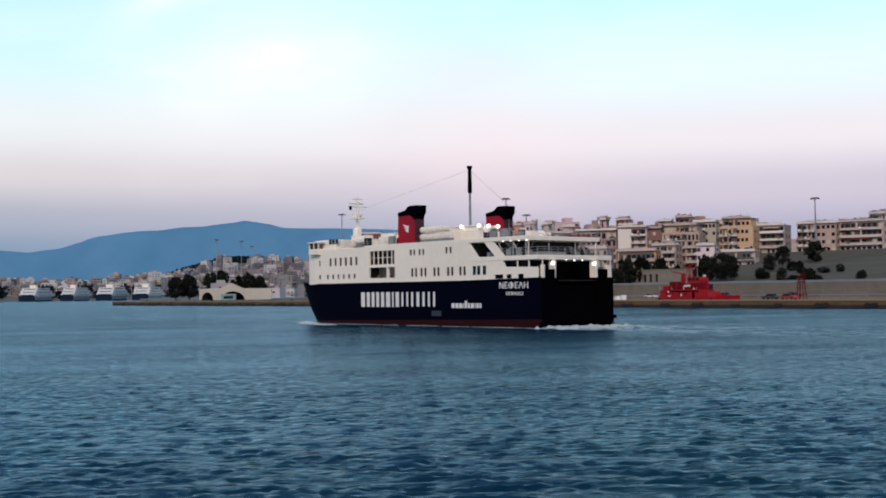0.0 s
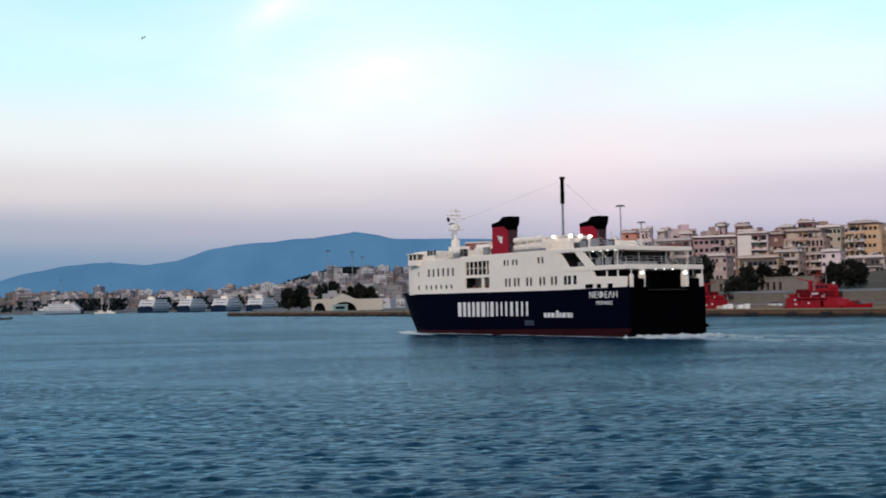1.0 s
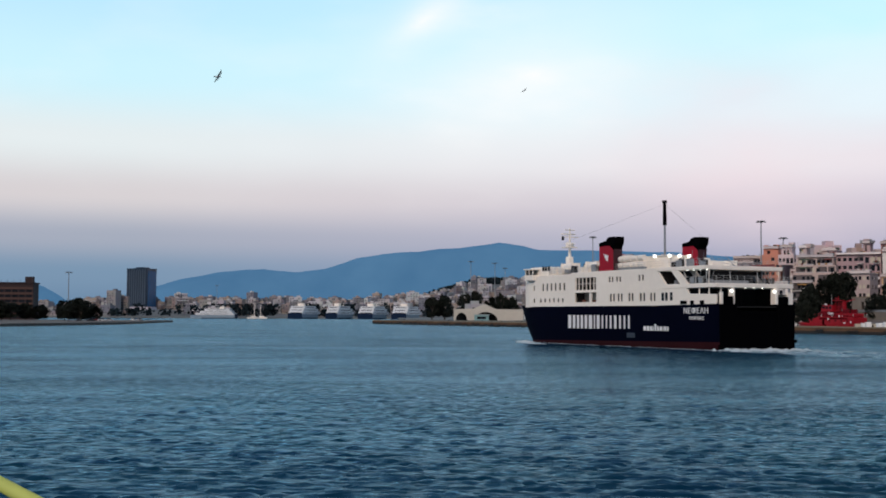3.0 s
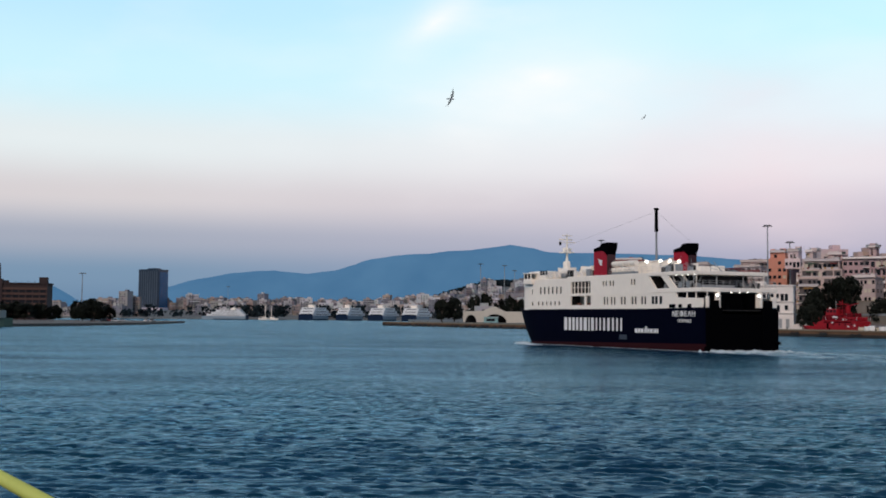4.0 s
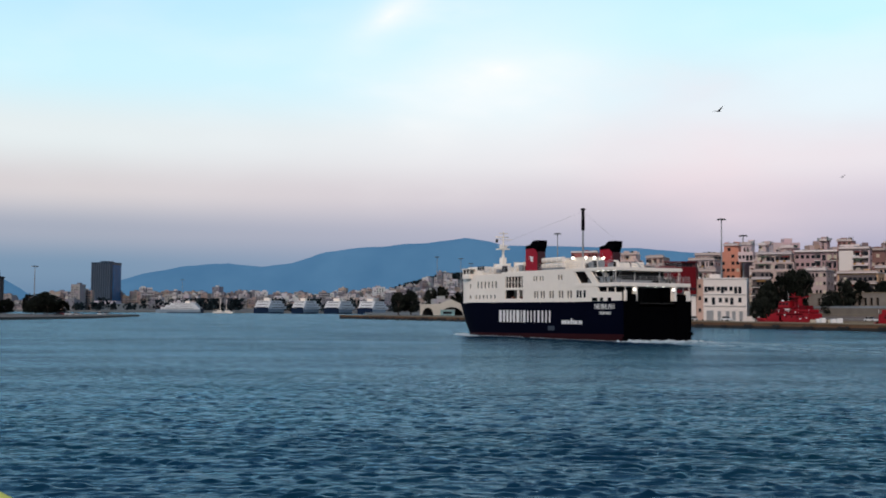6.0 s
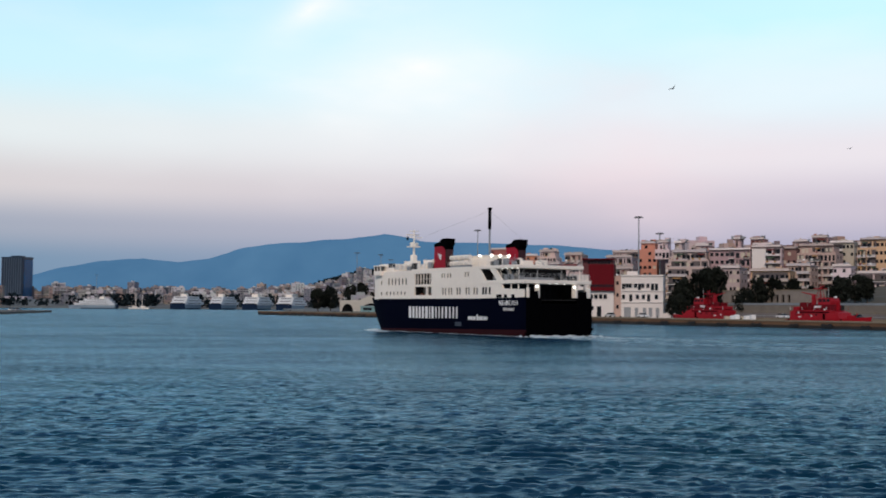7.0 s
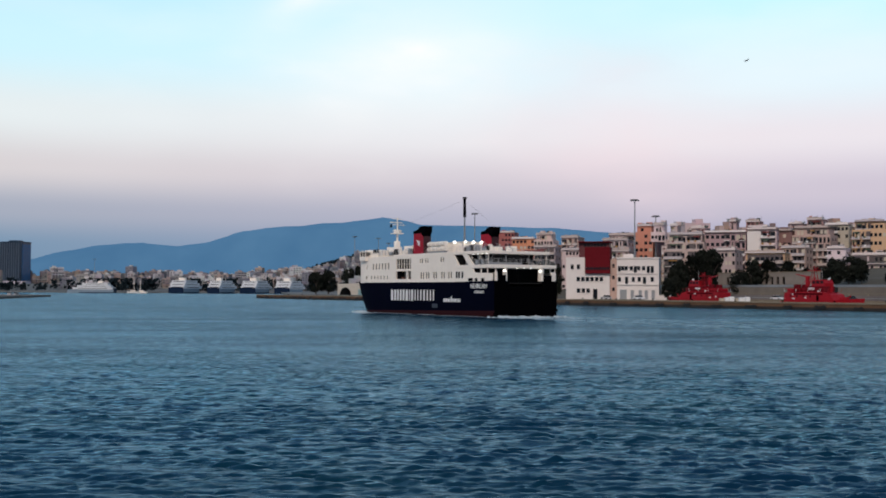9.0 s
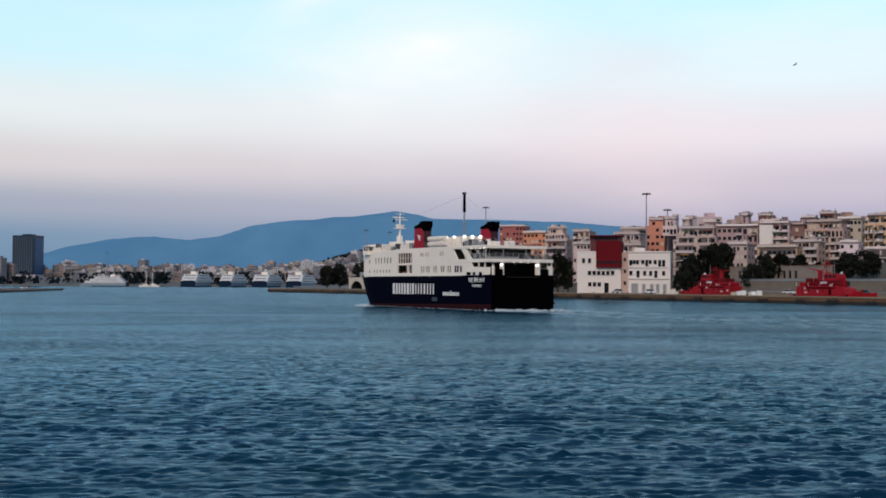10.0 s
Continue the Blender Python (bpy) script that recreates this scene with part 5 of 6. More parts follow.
# ---------------------------------------------------------------- retaining wall, road and barrier
def build_road():
    r = thing("road", "grey harbour road along the foot of the slope", "road", quay_pose(296, 30, 0), kind="structure")
    part("carriageway", box(0, 420, 0.5, 8, 1.8, QUAY_Z + 0.25), ASPHALT, r)
    part("kerb", box(0, 420, 0.1, 0.5, 1.8, QUAY_Z + 0.4), CONCRETE, r)
    part("basin_wall", box(0, 420, -0.05, 0.4, -2, QUAY_Z), CONCRETE, r)
    part("low_wall", box(0, 420, 8.8, 9.2, 1.8, 3.9), mat("barrier_concrete", (0.17, 0.15, 0.145), 0.9, vary=0.35, grain=0.3), r, "long grey concrete barrier wall")
    part("upper_road", box(-20, 420, 13, 22, 3.5, 6.6), mat("embankment_stone", (0.17, 0.145, 0.12), 0.95, vary=0.25, grain=0.4), r, "stone embankment of the upper road")
    part("guard_rail", box(0, 420, 7.6, 7.68, 3.0, 3.2), STEEL, r, "grey crash barrier")
    part("guard_rail", box(0, 420, 8.9, 9.0, 4.5, 4.62), CONCRETE, r)
    for k in range(60):
        piece("guard_post", STEEL, r, 3 + 7 * k, 7.64, QUAY_Z + 0.2, 0.12, 0.12, 0.9)
        piece("wall_post", CONCRETE, r, 3 + 7 * k, 8.95, 3.85, 0.25, 0.25, 0.8)
    part("upper_rail", box(-20, 420, 12.95, 13.1, 6.6, 7.3), STEEL, r)
    w = thing("retaining_wall", "grey stone retaining wall with tall niches", "wall", quay_pose(306, 54, 0), kind="structure")
    holes = [(4 + 2.6 * k, 5.3 + 2.6 * k, 7.6, 10.2) for k in range(11)]
    part("niche_wall", holed_wall(bmesh.new(), 0, 46, 5.0, 11.6, holes, 0, 0.6), mat("retaining_stone", (0.22, 0.19, 0.165), 0.95, vary=0.25, grain=0.4), w)
    # black sheet behind the niches, standing for the shade inside them
    part("back_wall", box(0, 46, 0.6, 1.2, 5.0, 11.4), BLACK, w)
    part("coping", box(-0.2, 46.2, -0.15, 1.3, 11.6, 11.9), CONCRETE, w)


build_road()


# ---------------------------------------------------------------- red fire tugs behind the pier
def build_tug(name, a0, a1, bow_to_tip, label, masthead):
    """Own space: x from stern to bow, the water at z = 0."""
    length = a1 - a0
    turn = QUAY_YAW + (180 if bow_to_tip else 0)
    x, y = quay(a1 if bow_to_tip else a0, 13.5)
    g = thing("fire_tug", label, "tug", pose(x, y, 0, 0, 0, turn), "red fire tugs")
    half = 3.9
    bm = bmesh.new()
    rows = []
    for z, shrink, fwd in ((-0.6, 0.82, -1.5), (1.0, 0.95, -0.6), (2.4, 1.0, 0.0)):
        col = []
        for k in range(21):
            t = k / 20
            xx = t * (length + fwd)
            b = half * shrink * (min(1, (t / 0.08) ** 0.5) if t < 0.08 else 1) * (1 - max(0, (t - 0.6) / 0.4) ** 2.2)
            zz = z + (0.9 * max(0, (t - 0.35) / 0.65) ** 2 if z > 2 else 0)
            col.append((xx, max(b, 0.02), zz))
        rows.append(col)
    for s in (1, -1):
        grid = [[bm.verts.new((p[0], s * p[1], p[2])) for p in col] for col in rows]
        for i in range(2):
            for k in range(20):
                bm.faces.new((grid[i][k], grid[i][k + 1], grid[i + 1][k + 1], grid[i + 1][k]))
    bmesh.ops.remove_doubles(bm, verts=bm.verts, dist=0.01)
    part("hull", bm, FIRE_RED, g, "", True)
    rim = rows[2]
    part("deck", prism([(p[0], p[1] - 0.05) for p in rim] + [(p[0], -p[1] + 0.05) for p in rim[::-1]], 2.0, 2.1, "z"), DARK_RED, g)
    L = length
    part("deckhouse", prism([(0.10 * L, 2.1), (0.10 * L, 4.6), (0.14 * L, 5.0), (0.60 * L, 5.0), (0.68 * L, 4.3), (0.71 * L, 2.1)], -2.8, 2.8), FIRE_RED, g, "red deckhouse")
    part("upper_house", prism([(0.34 * L, 5.0), (0.34 * L, 6.6), (0.58 * L, 6.6), (0.61 * L, 5.0)], -2.3, 2.3), DARK_RED, g)
    wh = part("wheelhouse", prism([(0.42 * L, 6.6), (0.42 * L, 8.5), (0.56 * L, 8.5), (0.58 * L, 7.6), (0.58 * L, 6.6)], -1.9, 1.9), FIRE_RED, g, "red wheelhouse")
    for s in (1, -1):
        for k in range(3):
            piece("window", GLASS, wh, 0.45 * L + 1.4 * k, 1.92 * s, 7.4, 1.0, 0.08, 0.75)
        for k in range(4):
            piece("porthole", GLASS, g, 0.18 * L + 2.4 * k, 2.82 * s, 3.5, 0.5, 0.06, 0.5)
        piece("name_board", LETTER, g, 0.43 * L, 2.34 * s, 5.7, 2.2, 0.06, 0.55)
        piece("white_mark", LETTER, g, 0.22 * L, 2.86 * s, 3.0, 0.9, 0.06, 0.3)
        part("funnel", box(0.20 * L, 0.27 * L, min(1.1 * s, 2.2 * s), max(1.1 * s, 2.2 * s), 5.0, 7.2, 0.15), DARK_RED, g)
    for s in (1, -1):
        for k in range(12):
            piece("rail_post", LETTER if k % 3 == 0 else FIRE_RED, g, 0.10 * L + k * 0.05 * L, 2.75 * s, 5.0, 0.07, 0.07, 1.0)
        piece("deck_rail", FIRE_RED, g, 0.35 * L, 2.75 * s, 5.95, 0.5 * L, 0.07, 0.07)
        # black strip laid on the wall as a painted line of shade
        piece("shadow_gap", BLACK, g, 0.38 * L, 2.83 * s, 4.25, 0.4 * L, 0.04, 0.35)
        piece("door", BLACK, g, 0.52 * L, 2.83 * s, 2.3, 0.8, 0.05, 1.8)
        piece("hull_band", BLACK, g, 0.32 * L, 3.92 * s, 0.6, 0.56 * L, 0.06, 0.5)
    m = part("mast", rod((0.40 * L, 0, 6.6), (0.40 * L, 0, masthead), 0.16, 0.1, 6), FIRE_RED, g, "red lattice mast with a water cannon platform")
    for dx, dy in ((-0.6, -0.6), (-0.6, 0.6), (0.6, -0.6), (0.6, 0.6)):
        part("mast_leg", rod((0.40 * L + 2 * dx, 2 * dy, 5.0), (0.40 * L + 0.6 * dx, 0.6 * dy, masthead - 1.2), 0.1, seg=5), FIRE_RED, m)
    for z in (6.6, 7.8, 8.8):
        part("mast_brace", box(0.40 * L - 0.9, 0.40 * L + 0.9, -0.9, 0.9, z, z + 0.12), FIRE_RED, m)
    part("cannon_platform", box(0.40 * L - 1.3, 0.40 * L + 1.3, -1.3, 1.3, masthead - 1.4, masthead - 1.15), FIRE_RED, m)
    part("water_cannon", rod((0.40 * L, 0, masthead - 1.0), (0.40 * L + 1.4, 0, masthead - 0.4), 0.18, 0.1), FIRE_RED, m)
    part("crane_post", box(0.30 * L, 0.33 * L, -0.5, 0.5, 5.0, 9.6, 0.1), FIRE_RED, g)
    part("crane_jib", rod((0.31 * L, 0, 9.4), (0.15 * L, 0.5, 10.2), 0.22, 0.12), FIRE_RED, g)
    part("air_locker", box(0.12 * L, 0.19 * L, -2.2, 2.2, 5.0, 6.0, 0.1), FIRE_RED, g)
    part("rail_band", box(0.10 * L, 0.34 * L, 2.7, 2.8, 5.4, 5.9), FIRE_RED, g)
    part("ladder", box(0.60 * L, 0.62 * L, -0.4, 0.4, 5.0, 7.4), FIRE_RED, g)
    part("search_light", rod((0.57 * L, 0, 8.6), (0.59 * L, 0, 8.8), 0.3), LETTER, g)
    part("bow_cannon", rod((0.80 * L, 0, 2.8), (0.84 * L, 0, 4.2), 0.2, 0.12), FIRE_RED, g)
    part("bow_locker", box(0.73 * L, 0.79 * L, -0.8, 0.8, 2.4, 3.6, 0.1), FIRE_RED, g)
    for k in range(7):                      # life rings, lamps and lockers about the decks
        xx = (0.13 + 0.08 * k) * L
        piece("life_ring" if k % 2 else "deck_lamp_box", LETTER, g, xx, (2.88 if k < 6 else 2.4) * (-1) ** k, 3.2 + 0.9 * (k % 3), 0.45, 0.1, 0.45)
        piece("rail_gear", (RUBBER, STEEL, FIRE_RED)[k % 3], g, xx + 0.6, 1.2 * (-1) ** k, 5.0, 0.6, 0.6, 0.7 + 0.35 * (k % 4))
        part("stay", rod((xx, 2.6 * (-1) ** k, 5.0), (0.40 * L, 0, masthead - 1.5 - 0.3 * k), 0.035, seg=4), FIRE_RED, g)
    part("aerial", rod((0.47 * L, 0.8, 8.5), (0.47 * L, 0.8, 11.8), 0.05, seg=4), STEEL, g)
    part("aerial", rod((0.52 * L, -0.8, 8.5), (0.52 * L, -0.8, 11.0), 0.05, seg=4), STEEL, g)
    part("towing_bitts", box(0.03 * L, 0.06 * L, -0.8, 0.8, 2.1, 3.2, 0.1), BLACK, g)
    for k in range(6):
        bm = bmesh.new()
        xx = 2 + (L * 0.6 - 2) * k / 5
        for s in (1, -1):
            bm = bm if s > 0 else bmesh.new()
            bmesh.ops.create_cone(bm, cap_ends=True, segments=10, radius1=0.45, radius2=0.45, depth=0.3, matrix=pose(xx, s * (half + 0.12), 1.7, 90))
            part("fender", bm, RUBBER, g)
    return g


build_tug("tug", 323.5, 352.0, True, "bright red fire tug moored behind the quay", 11.2)
build_tug("tug", 373.0, 402.0, False, "large bright red fire tug with a lattice mast", 12.4)

def build_monitor_tower():
    x, y = quay(425, 8.0)
    g = thing("fire_monitor_tower", "red steel fire-fighting tower on the quay", "tower", pose(x, y, 0, 0, 0, QUAY_YAW))
    for dx in (-1.0, 1.0):
        for dy in (-0.7, 0.7):
            part("leg", rod((dx, dy, QUAY_Z - 0.1), (dx * 0.5, dy * 0.5, 8.0), 0.14, seg=6), DARK_RED, g)
    for k in range(4):
        part("platform", box(-1.1 + 0.1 * k, 1.1 - 0.1 * k, -0.8, 0.8, 3.4 + 1.5 * k, 3.55 + 1.5 * k), DARK_RED, g)
    part("monitor", rod((0, 0, 8.0), (1.0, 0, 8.7), 0.2, 0.12), DARK_RED, g)


build_monitor_tower()

# white gear on the pier between the tugs
for k in range(6):
    x, y = quay(357 + 2.0 * k, 4.5 + 0.4 * (k % 2))
    tagged(part("pier_crate", box(x - 0.7, x + 0.7, y - 0.6, y + 0.6, QUAY_Z, QUAY_Z + 0.9 + 0.25 * (k % 3), 0.06), LETTER if k % 3 else CREAM), "white painted gear crate on the quay", "crate", "gear on the quay")


# ---------------------------------------------------------------- cars
CAR_PAINTS = [mat("car_" + n, c, 0.3, vary=0.05, bump=0) for n, c in (("silver", (0.4, 0.4, 0.41)), ("white", (0.7, 0.7, 0.7)), ("dark", (0.03, 0.03, 0.035)), ("red", (0.3, 0.02, 0.02)))]


def car(x, y, z, yaw, k):
    c = thing("parked_car", "%s parked car on the quay" % ("silver", "white", "dark grey", "red")[k % 4], "car", pose(x, y, z, 0, 0, yaw), "parked cars")
    part("body", prism([(-2.1, 0.3), (-2.1, 0.8), (-1.5, 0.95), (0.9, 0.95), (2.0, 0.8), (2.1, 0.3)], -0.85, 0.85), CAR_PAINTS[k % 4], c)
    part("cabin", prism([(-1.6, 0.93), (-1.2, 1.45), (0.3, 1.45), (1.0, 0.93)], -0.75, 0.75), GLASS, c)
    part("roof", box(-1.15, 0.25, -0.72, 0.72, 1.44, 1.5), CAR_PAINTS[k % 4], c)
    for wx in (-1.3, 1.3):
        for wy in (-0.8, 0.8):
            part("wheel", rod((wx, wy - 0.1, 0.32), (wx, wy + 0.1, 0.32), 0.32, seg=10), RUBBER, c)


for k, (a, s) in enumerate(((300, 6.5), (311, 12), (418, 4.5), (424, 4.2), (330, 33.5), (352, 34), (380, 34.5), (405, 33.8), (440, 34), (462, 34.2))):
    x, y = quay(a, s)
    car(x, y, QUAY_Z + (0.25 if s > 30 else 0), QUAY_YAW + (0 if k % 2 else 180), k)
for k, (x, y) in enumerate(((-163, 590), (-168, 594), (-172, 588), (-176, 610), (-160, 640), (-165, 646), (-182, 600))):
    car(x, y, 1.1, 20 + 13 * k, k)


# ---------------------------------------------------------------- the arched hall at the quay tip
def build_hall():
    h = thing("arched_hall", "low cream quayside hall with wide arches and a pitched middle", "hall", pose(32.0, 655, 1.9, 0, 0, -6))

    def arch(x0, x1, rise, n=12):
        c, r = (x0 + x1) / 2, (x1 - x0) / 2
        return [(c - r * math.cos(math.pi * k / n), rise * math.sin(math.pi * k / n)) for k in range(n + 1)]
    outline = [(-16, 0)] + arch(-14.8, -8.2, 4.6) + [(-4.8, 0)] + arch(-4.2, 9.2, 5.0) + [(9.8, 0), (24, 0), (24, 6.6), (8.6, 6.6), (2.0, 9.6), (-4.8, 6.9), (-16, 6.6)]
    part("arcade", prism(outline, -0.8, 0.0), mat("hall_cream", (0.52, 0.49, 0.43), 0.88, vary=0.1), h, "cream plastered arcade")
    part("roof", box(-16, 24, 0, 12, 6.0, 6.5), mat("hall_roof_grey", (0.40, 0.38, 0.35), 0.9), h)
    # the shade under the arches is put into a near-black back wall
    part("back_wall", box(-16, 24, 9.5, 10, 0, 6.2), SHADE, h)
    k = thing("kiosk", "small pale teal kiosk in front of the arches", "kiosk", pose(31.5, 645, 1.9, 0, 0, -6))
    part("wall", box(-4, 4, 0, 4, 0, 3.2, 0.05), mat("teal_paint", (0.20, 0.36, 0.38), 0.7), k)
    part("roof", box(-4.4, 4.4, -0.4, 4.4, 3.2, 3.6), mat("pale_teal", (0.36, 0.46, 0.48), 0.7), k)
    piece("window", GLASS, k, 0, -0.03, 1.0, 5.0, 0.1, 1.4)


build_hall()


# ---------------------------------------------------------------- far shore: tower, office, moored ships, town
def build_tower():
    t = thing("office_tower", "dark glass office tower with vertical fins and a blue flank", "tower", pose(-434, 1715, 0, 0, 0, -21))
    dark = mat("tower_glass", (0.014, 0.034, 0.062), 0.3, vary=0.25, grain=0.08)
    part("shaft", box(-17, 17, 0, 26, 0, 71.5), dark, t)
    fin = mat("tower_fin", (0.085, 0.11, 0.15), 0.6)
    for k in range(9):
        piece("fin", fin, t, -16.3 + 3.9 * k, -0.5, 13, 1.2, 1.0, 58)
    flank = part("flank", box(17.0, 17.5, 4, 25, 13, 69), mat("blue_glazing", (0.022, 0.12, 0.27), 0.25, vary=0.3), t, "blue glazed flank")
    for k in range(18):
        piece("floor_line", dark, flank, 17.5, 14.5, 15.5 + 3.0 * k, 0.2, 21, 0.5)
    part("roof_edge", box(-17.4, 17.4, -0.6, 26.4, 71.5, 73.0), dark, t)
    part("roof_room", box(-6, 8, 6, 20, 73, 75), dark, t)
    part("podium", box(-15, 36, -14, 0, 0, 15.5), wall_mat((0.40, 0.44, 0.47)), t, "low pale podium")
    for k in range(4):
        piece("doorway", GLASS, t, -8 + 11 * k, -14.05, 0, 6, 0.2, 8)


build_tower()


def build_brown_block():
    b = thing("brown_block", "brown concrete office block with banded storeys", "building", pose(-276, 738, 0.9, 0, 0, 8))
    wall = mat("brown_concrete", (0.036, 0.022, 0.023), 0.9, vary=0.3)
    part("wall", box(-30, 22, 0, 18, 0, 23.4), wall, b)
    for k in range(6):
        piece("floor_band", mat("pale_brown_band", (0.085, 0.045, 0.036), 0.9, vary=0.4), b, -4, -0.2, 3.2 + 3.3 * k, 52, 0.8, 1.3)
        for j in range(12):
            piece("window", GLASS, b, -28 + 4.3 * j, -0.02, 1.2 + 3.3 * k, 3.4, 0.1, 1.8)
    part("roof_edge", box(-30.6, 22.6, -0.6, 18.6, 23.4, 24.2), wall, b)
    part("plant_room", box(16, 21, 4, 9, 24.2, 28.0), wall, b)
    part("plant_room", box(-10, -4, 5, 9, 24.2, 25.8), wall, b)
    part("stair_tower", box(-14, -6, -1.2, 3, 0, 26.5), wall, b)
    part("roof_mast", rod((-8, 1, 26), (-8, 1, 37), 0.8, 0.25), RUBBER, b, "dark lattice mast")
    part("mast_arm", rod((-14, 1, 29), (-8, 1, 27), 0.5, 0.5), RUBBER, b)
    for k in range(6):
        part("railing_post", rod((-2 + 4 * k, -0.2, 24.2), (-2 + 4 * k, -0.2, 25.6), 0.12), RUBBER, b)


build_brown_block()


def moored_ship(name, x, y, yaw, length, beam, height, hull_mat, label, tiers=3, group="", upper=WHITE):
    """Own space: x from stern to bow."""
    g = thing(name, label, "ship", pose(x, y, 0, 0, 0, yaw), group)
    h = beam / 2
    outline = [(0, -h), (length * 0.72, -h), (length * 0.9, -h * 0.55), (length, 0), (length * 0.9, h * 0.55), (length * 0.72, h), (0, h)]
    part("hull", prism(outline, -1, height * 0.36, "z"), hull_mat, g)
    z = height * 0.36
    step = (height - z) / tiers
    for k in range(tiers):
        x0, x1 = length * (0.02 + 0.05 * k), length * (0.86 - 0.10 * k)
        t = part("deckhouse", box(x0, x1, -h + 0.2 * k, h - 0.2 * k, z, z + step, 0.1), upper, g)
        for s in (1, -1):
            piece("window_band", GLASS, t, (x0 + x1) / 2, s * (h - 0.2 * k + 0.02), z + step * 0.4, (x1 - x0) * 0.7, 0.1, step * 0.16)
        piece("window_band", GLASS, t, x0 - 0.02, 0, z + step * 0.45, 0.1, beam * 0.7, step * 0.2)
        z += step
    part("funnel", prism([(length * 0.26, z), (length * 0.36, z), (length * 0.33, z + height * 0.22), (length * 0.25, z + height * 0.22)], -h * 0.4, h * 0.4), WHITE, g)
    part("mast", rod((length * 0.6, 0, z), (length * 0.6, 0, z + height * 0.28), 0.3, 0.15), WHITE, g)
    part("stern_door", box(-0.3, 0.1, -h, h, -0.5, height * 0.46), SHIP_BLUE, g, "dark blue stern door")
    part("boot_band", box(0, length * 0.72, -h - 0.06, h + 0.06, -0.8, height * 0.09), SHIP_BLUE, g)
    return g


SHIP_BLUE = mat("far_ship_blue", (0.006, 0.017, 0.045), 0.6, spec=0.1)
SHIP_PALE = mat("far_ship_pale", (0.20, 0.27, 0.33), 0.6, vary=0.15)
SHIP_WHITE = mat("far_ship_white", (0.62, 0.64, 0.66), 0.6, vary=0.12)
for x, b in ((-160, 21), (-116, 17), (-75, 21), (-34, 21)):
    moored_ship("moored_ferry", x, 1392, 62, 46, b, 15.5, SHIP_PALE, "white and blue ferry moored stern-on across the basin", 3, "ferries moored across the basin", SHIP_WHITE)
moored_ship("white_ferry", -221, 1330, 172, 55, 11, 11.5, SHIP_PALE, "white passenger ferry lying along the far quay", 3, "", SHIP_WHITE)
moored_ship("grey_boat", -182, 417, 4, 25, 7, 9.0, mat("boat_green", (0.03, 0.07, 0.06), 0.6), "grey workboat with a dark green hull at the low quay", 2, "", mat("boat_grey", (0.19, 0.22, 0.21), 0.7))


def yacht(x, y, yaw):
    g = thing("yacht", "small white sailing yacht with a bare mast", "yacht", pose(x, y, 0, 0, 0, yaw), "moored yachts")
    part("hull", prism([(-7, -1.8), (4, -1.8), (8, 0), (4, 1.8), (-7, 1.8)], -0.4, 2.0, "z"), WHITE, g)
    part("cabin", box(-3, 2.5, -1.2, 1.2, 2.0, 3.4, 0.2), WHITE, g)
    part("mast", rod((1, 0, 2), (1, 0, 16), 0.35, 0.25), WHITE, g)


yacht(-203, 1345, 20)
yacht(-195, 1352, 170)


def cube_field(name, blocks, material):
    """Many blocks in one mesh: each a pose and its size about the middle."""
    corners = np.array([(x, y, z, 1) for x in (-0.5, 0.5) for y in (-0.5, 0.5) for z in (-0.5, 0.5)]).T
    sides = ((0, 1, 3, 2), (4, 6, 7, 5), (0, 4, 5, 1), (2, 3, 7, 6), (0, 2, 6, 4), (1, 5, 7, 3))
    verts, faces = [], []
    for m in blocks:
        k = len(verts)
        verts += (np.array(m) @ corners)[:3].T.tolist()
        faces += [tuple(k + i for i in f) for f in sides]
    me = bpy.data.meshes.new(name)
    me.from_pydata(verts, [], faces)
    me.materials.append(material)
    return new(name, me)


def town(name, label, count, place, seed, lo, hi, wide, plaster=TOWN):
    """Many small flat-roofed houses with rows of dark panes and pale balcony bands."""
    rng = random.Random(seed)
    walls, panes, bands = [], [], []
    for _ in range(count):
        x, y, z = place(rng)
        w, d, h = rng.uniform(*wide), rng.uniform(8, 14), rng.uniform(lo, hi)
        if rng.random() < 0.08:
            h *= 1.35
        m = pose(x, y, z, 0, 0, rng.uniform(-35, 20))
        walls.append(m @ Matrix.Translation((0, d / 2, h / 2 - 2)) @ Matrix.Diagonal((w, d, h + 4, 1)))
        walls.append(m @ Matrix.Translation((rng.uniform(-0.25, 0.25) * w, d / 2, h + 1)) @ Matrix.Diagonal((w * 0.3, d * 0.4, 2.2, 1)))
        banded = rng.random() < 0.55
        for f in range(int(h / 3.1)):
            if banded and f:
                bands.append(m @ Matrix.Translation((0, -0.6, f * 3.1 + 0.5)) @ Matrix.Diagonal((w * 0.92, 1.3, 0.9, 1)))
            for k in range(max(1, int(w / 4))):
                if rng.random() < 0.25:
                    continue
                panes.append(m @ Matrix.Translation((-w / 2 + 2.2 + 4 * k, -0.05, f * 3.1 + 1.9)) @ Matrix.Diagonal((1.9, 0.3, 1.5, 1)))
    t = tagged(cube_field(name, walls, plaster), label, "town", kind="stuff")
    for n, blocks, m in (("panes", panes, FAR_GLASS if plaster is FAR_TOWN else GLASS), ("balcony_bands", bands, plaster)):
        ob = tagged(cube_field(n, blocks, m), kind="stuff")
        ob.parent = t


def near_slope(rng):
    a, s = rng.uniform(60, 420), rng.uniform(190, 340)
    x, y = quay(a, s)
    return x, y, hill_z(a, s)


def office_slope(rng):
    a, s = rng.uniform(70, 240), rng.uniform(95, 240)
    x, y = quay(a, s)
    return x, y, hill_z(a, s)


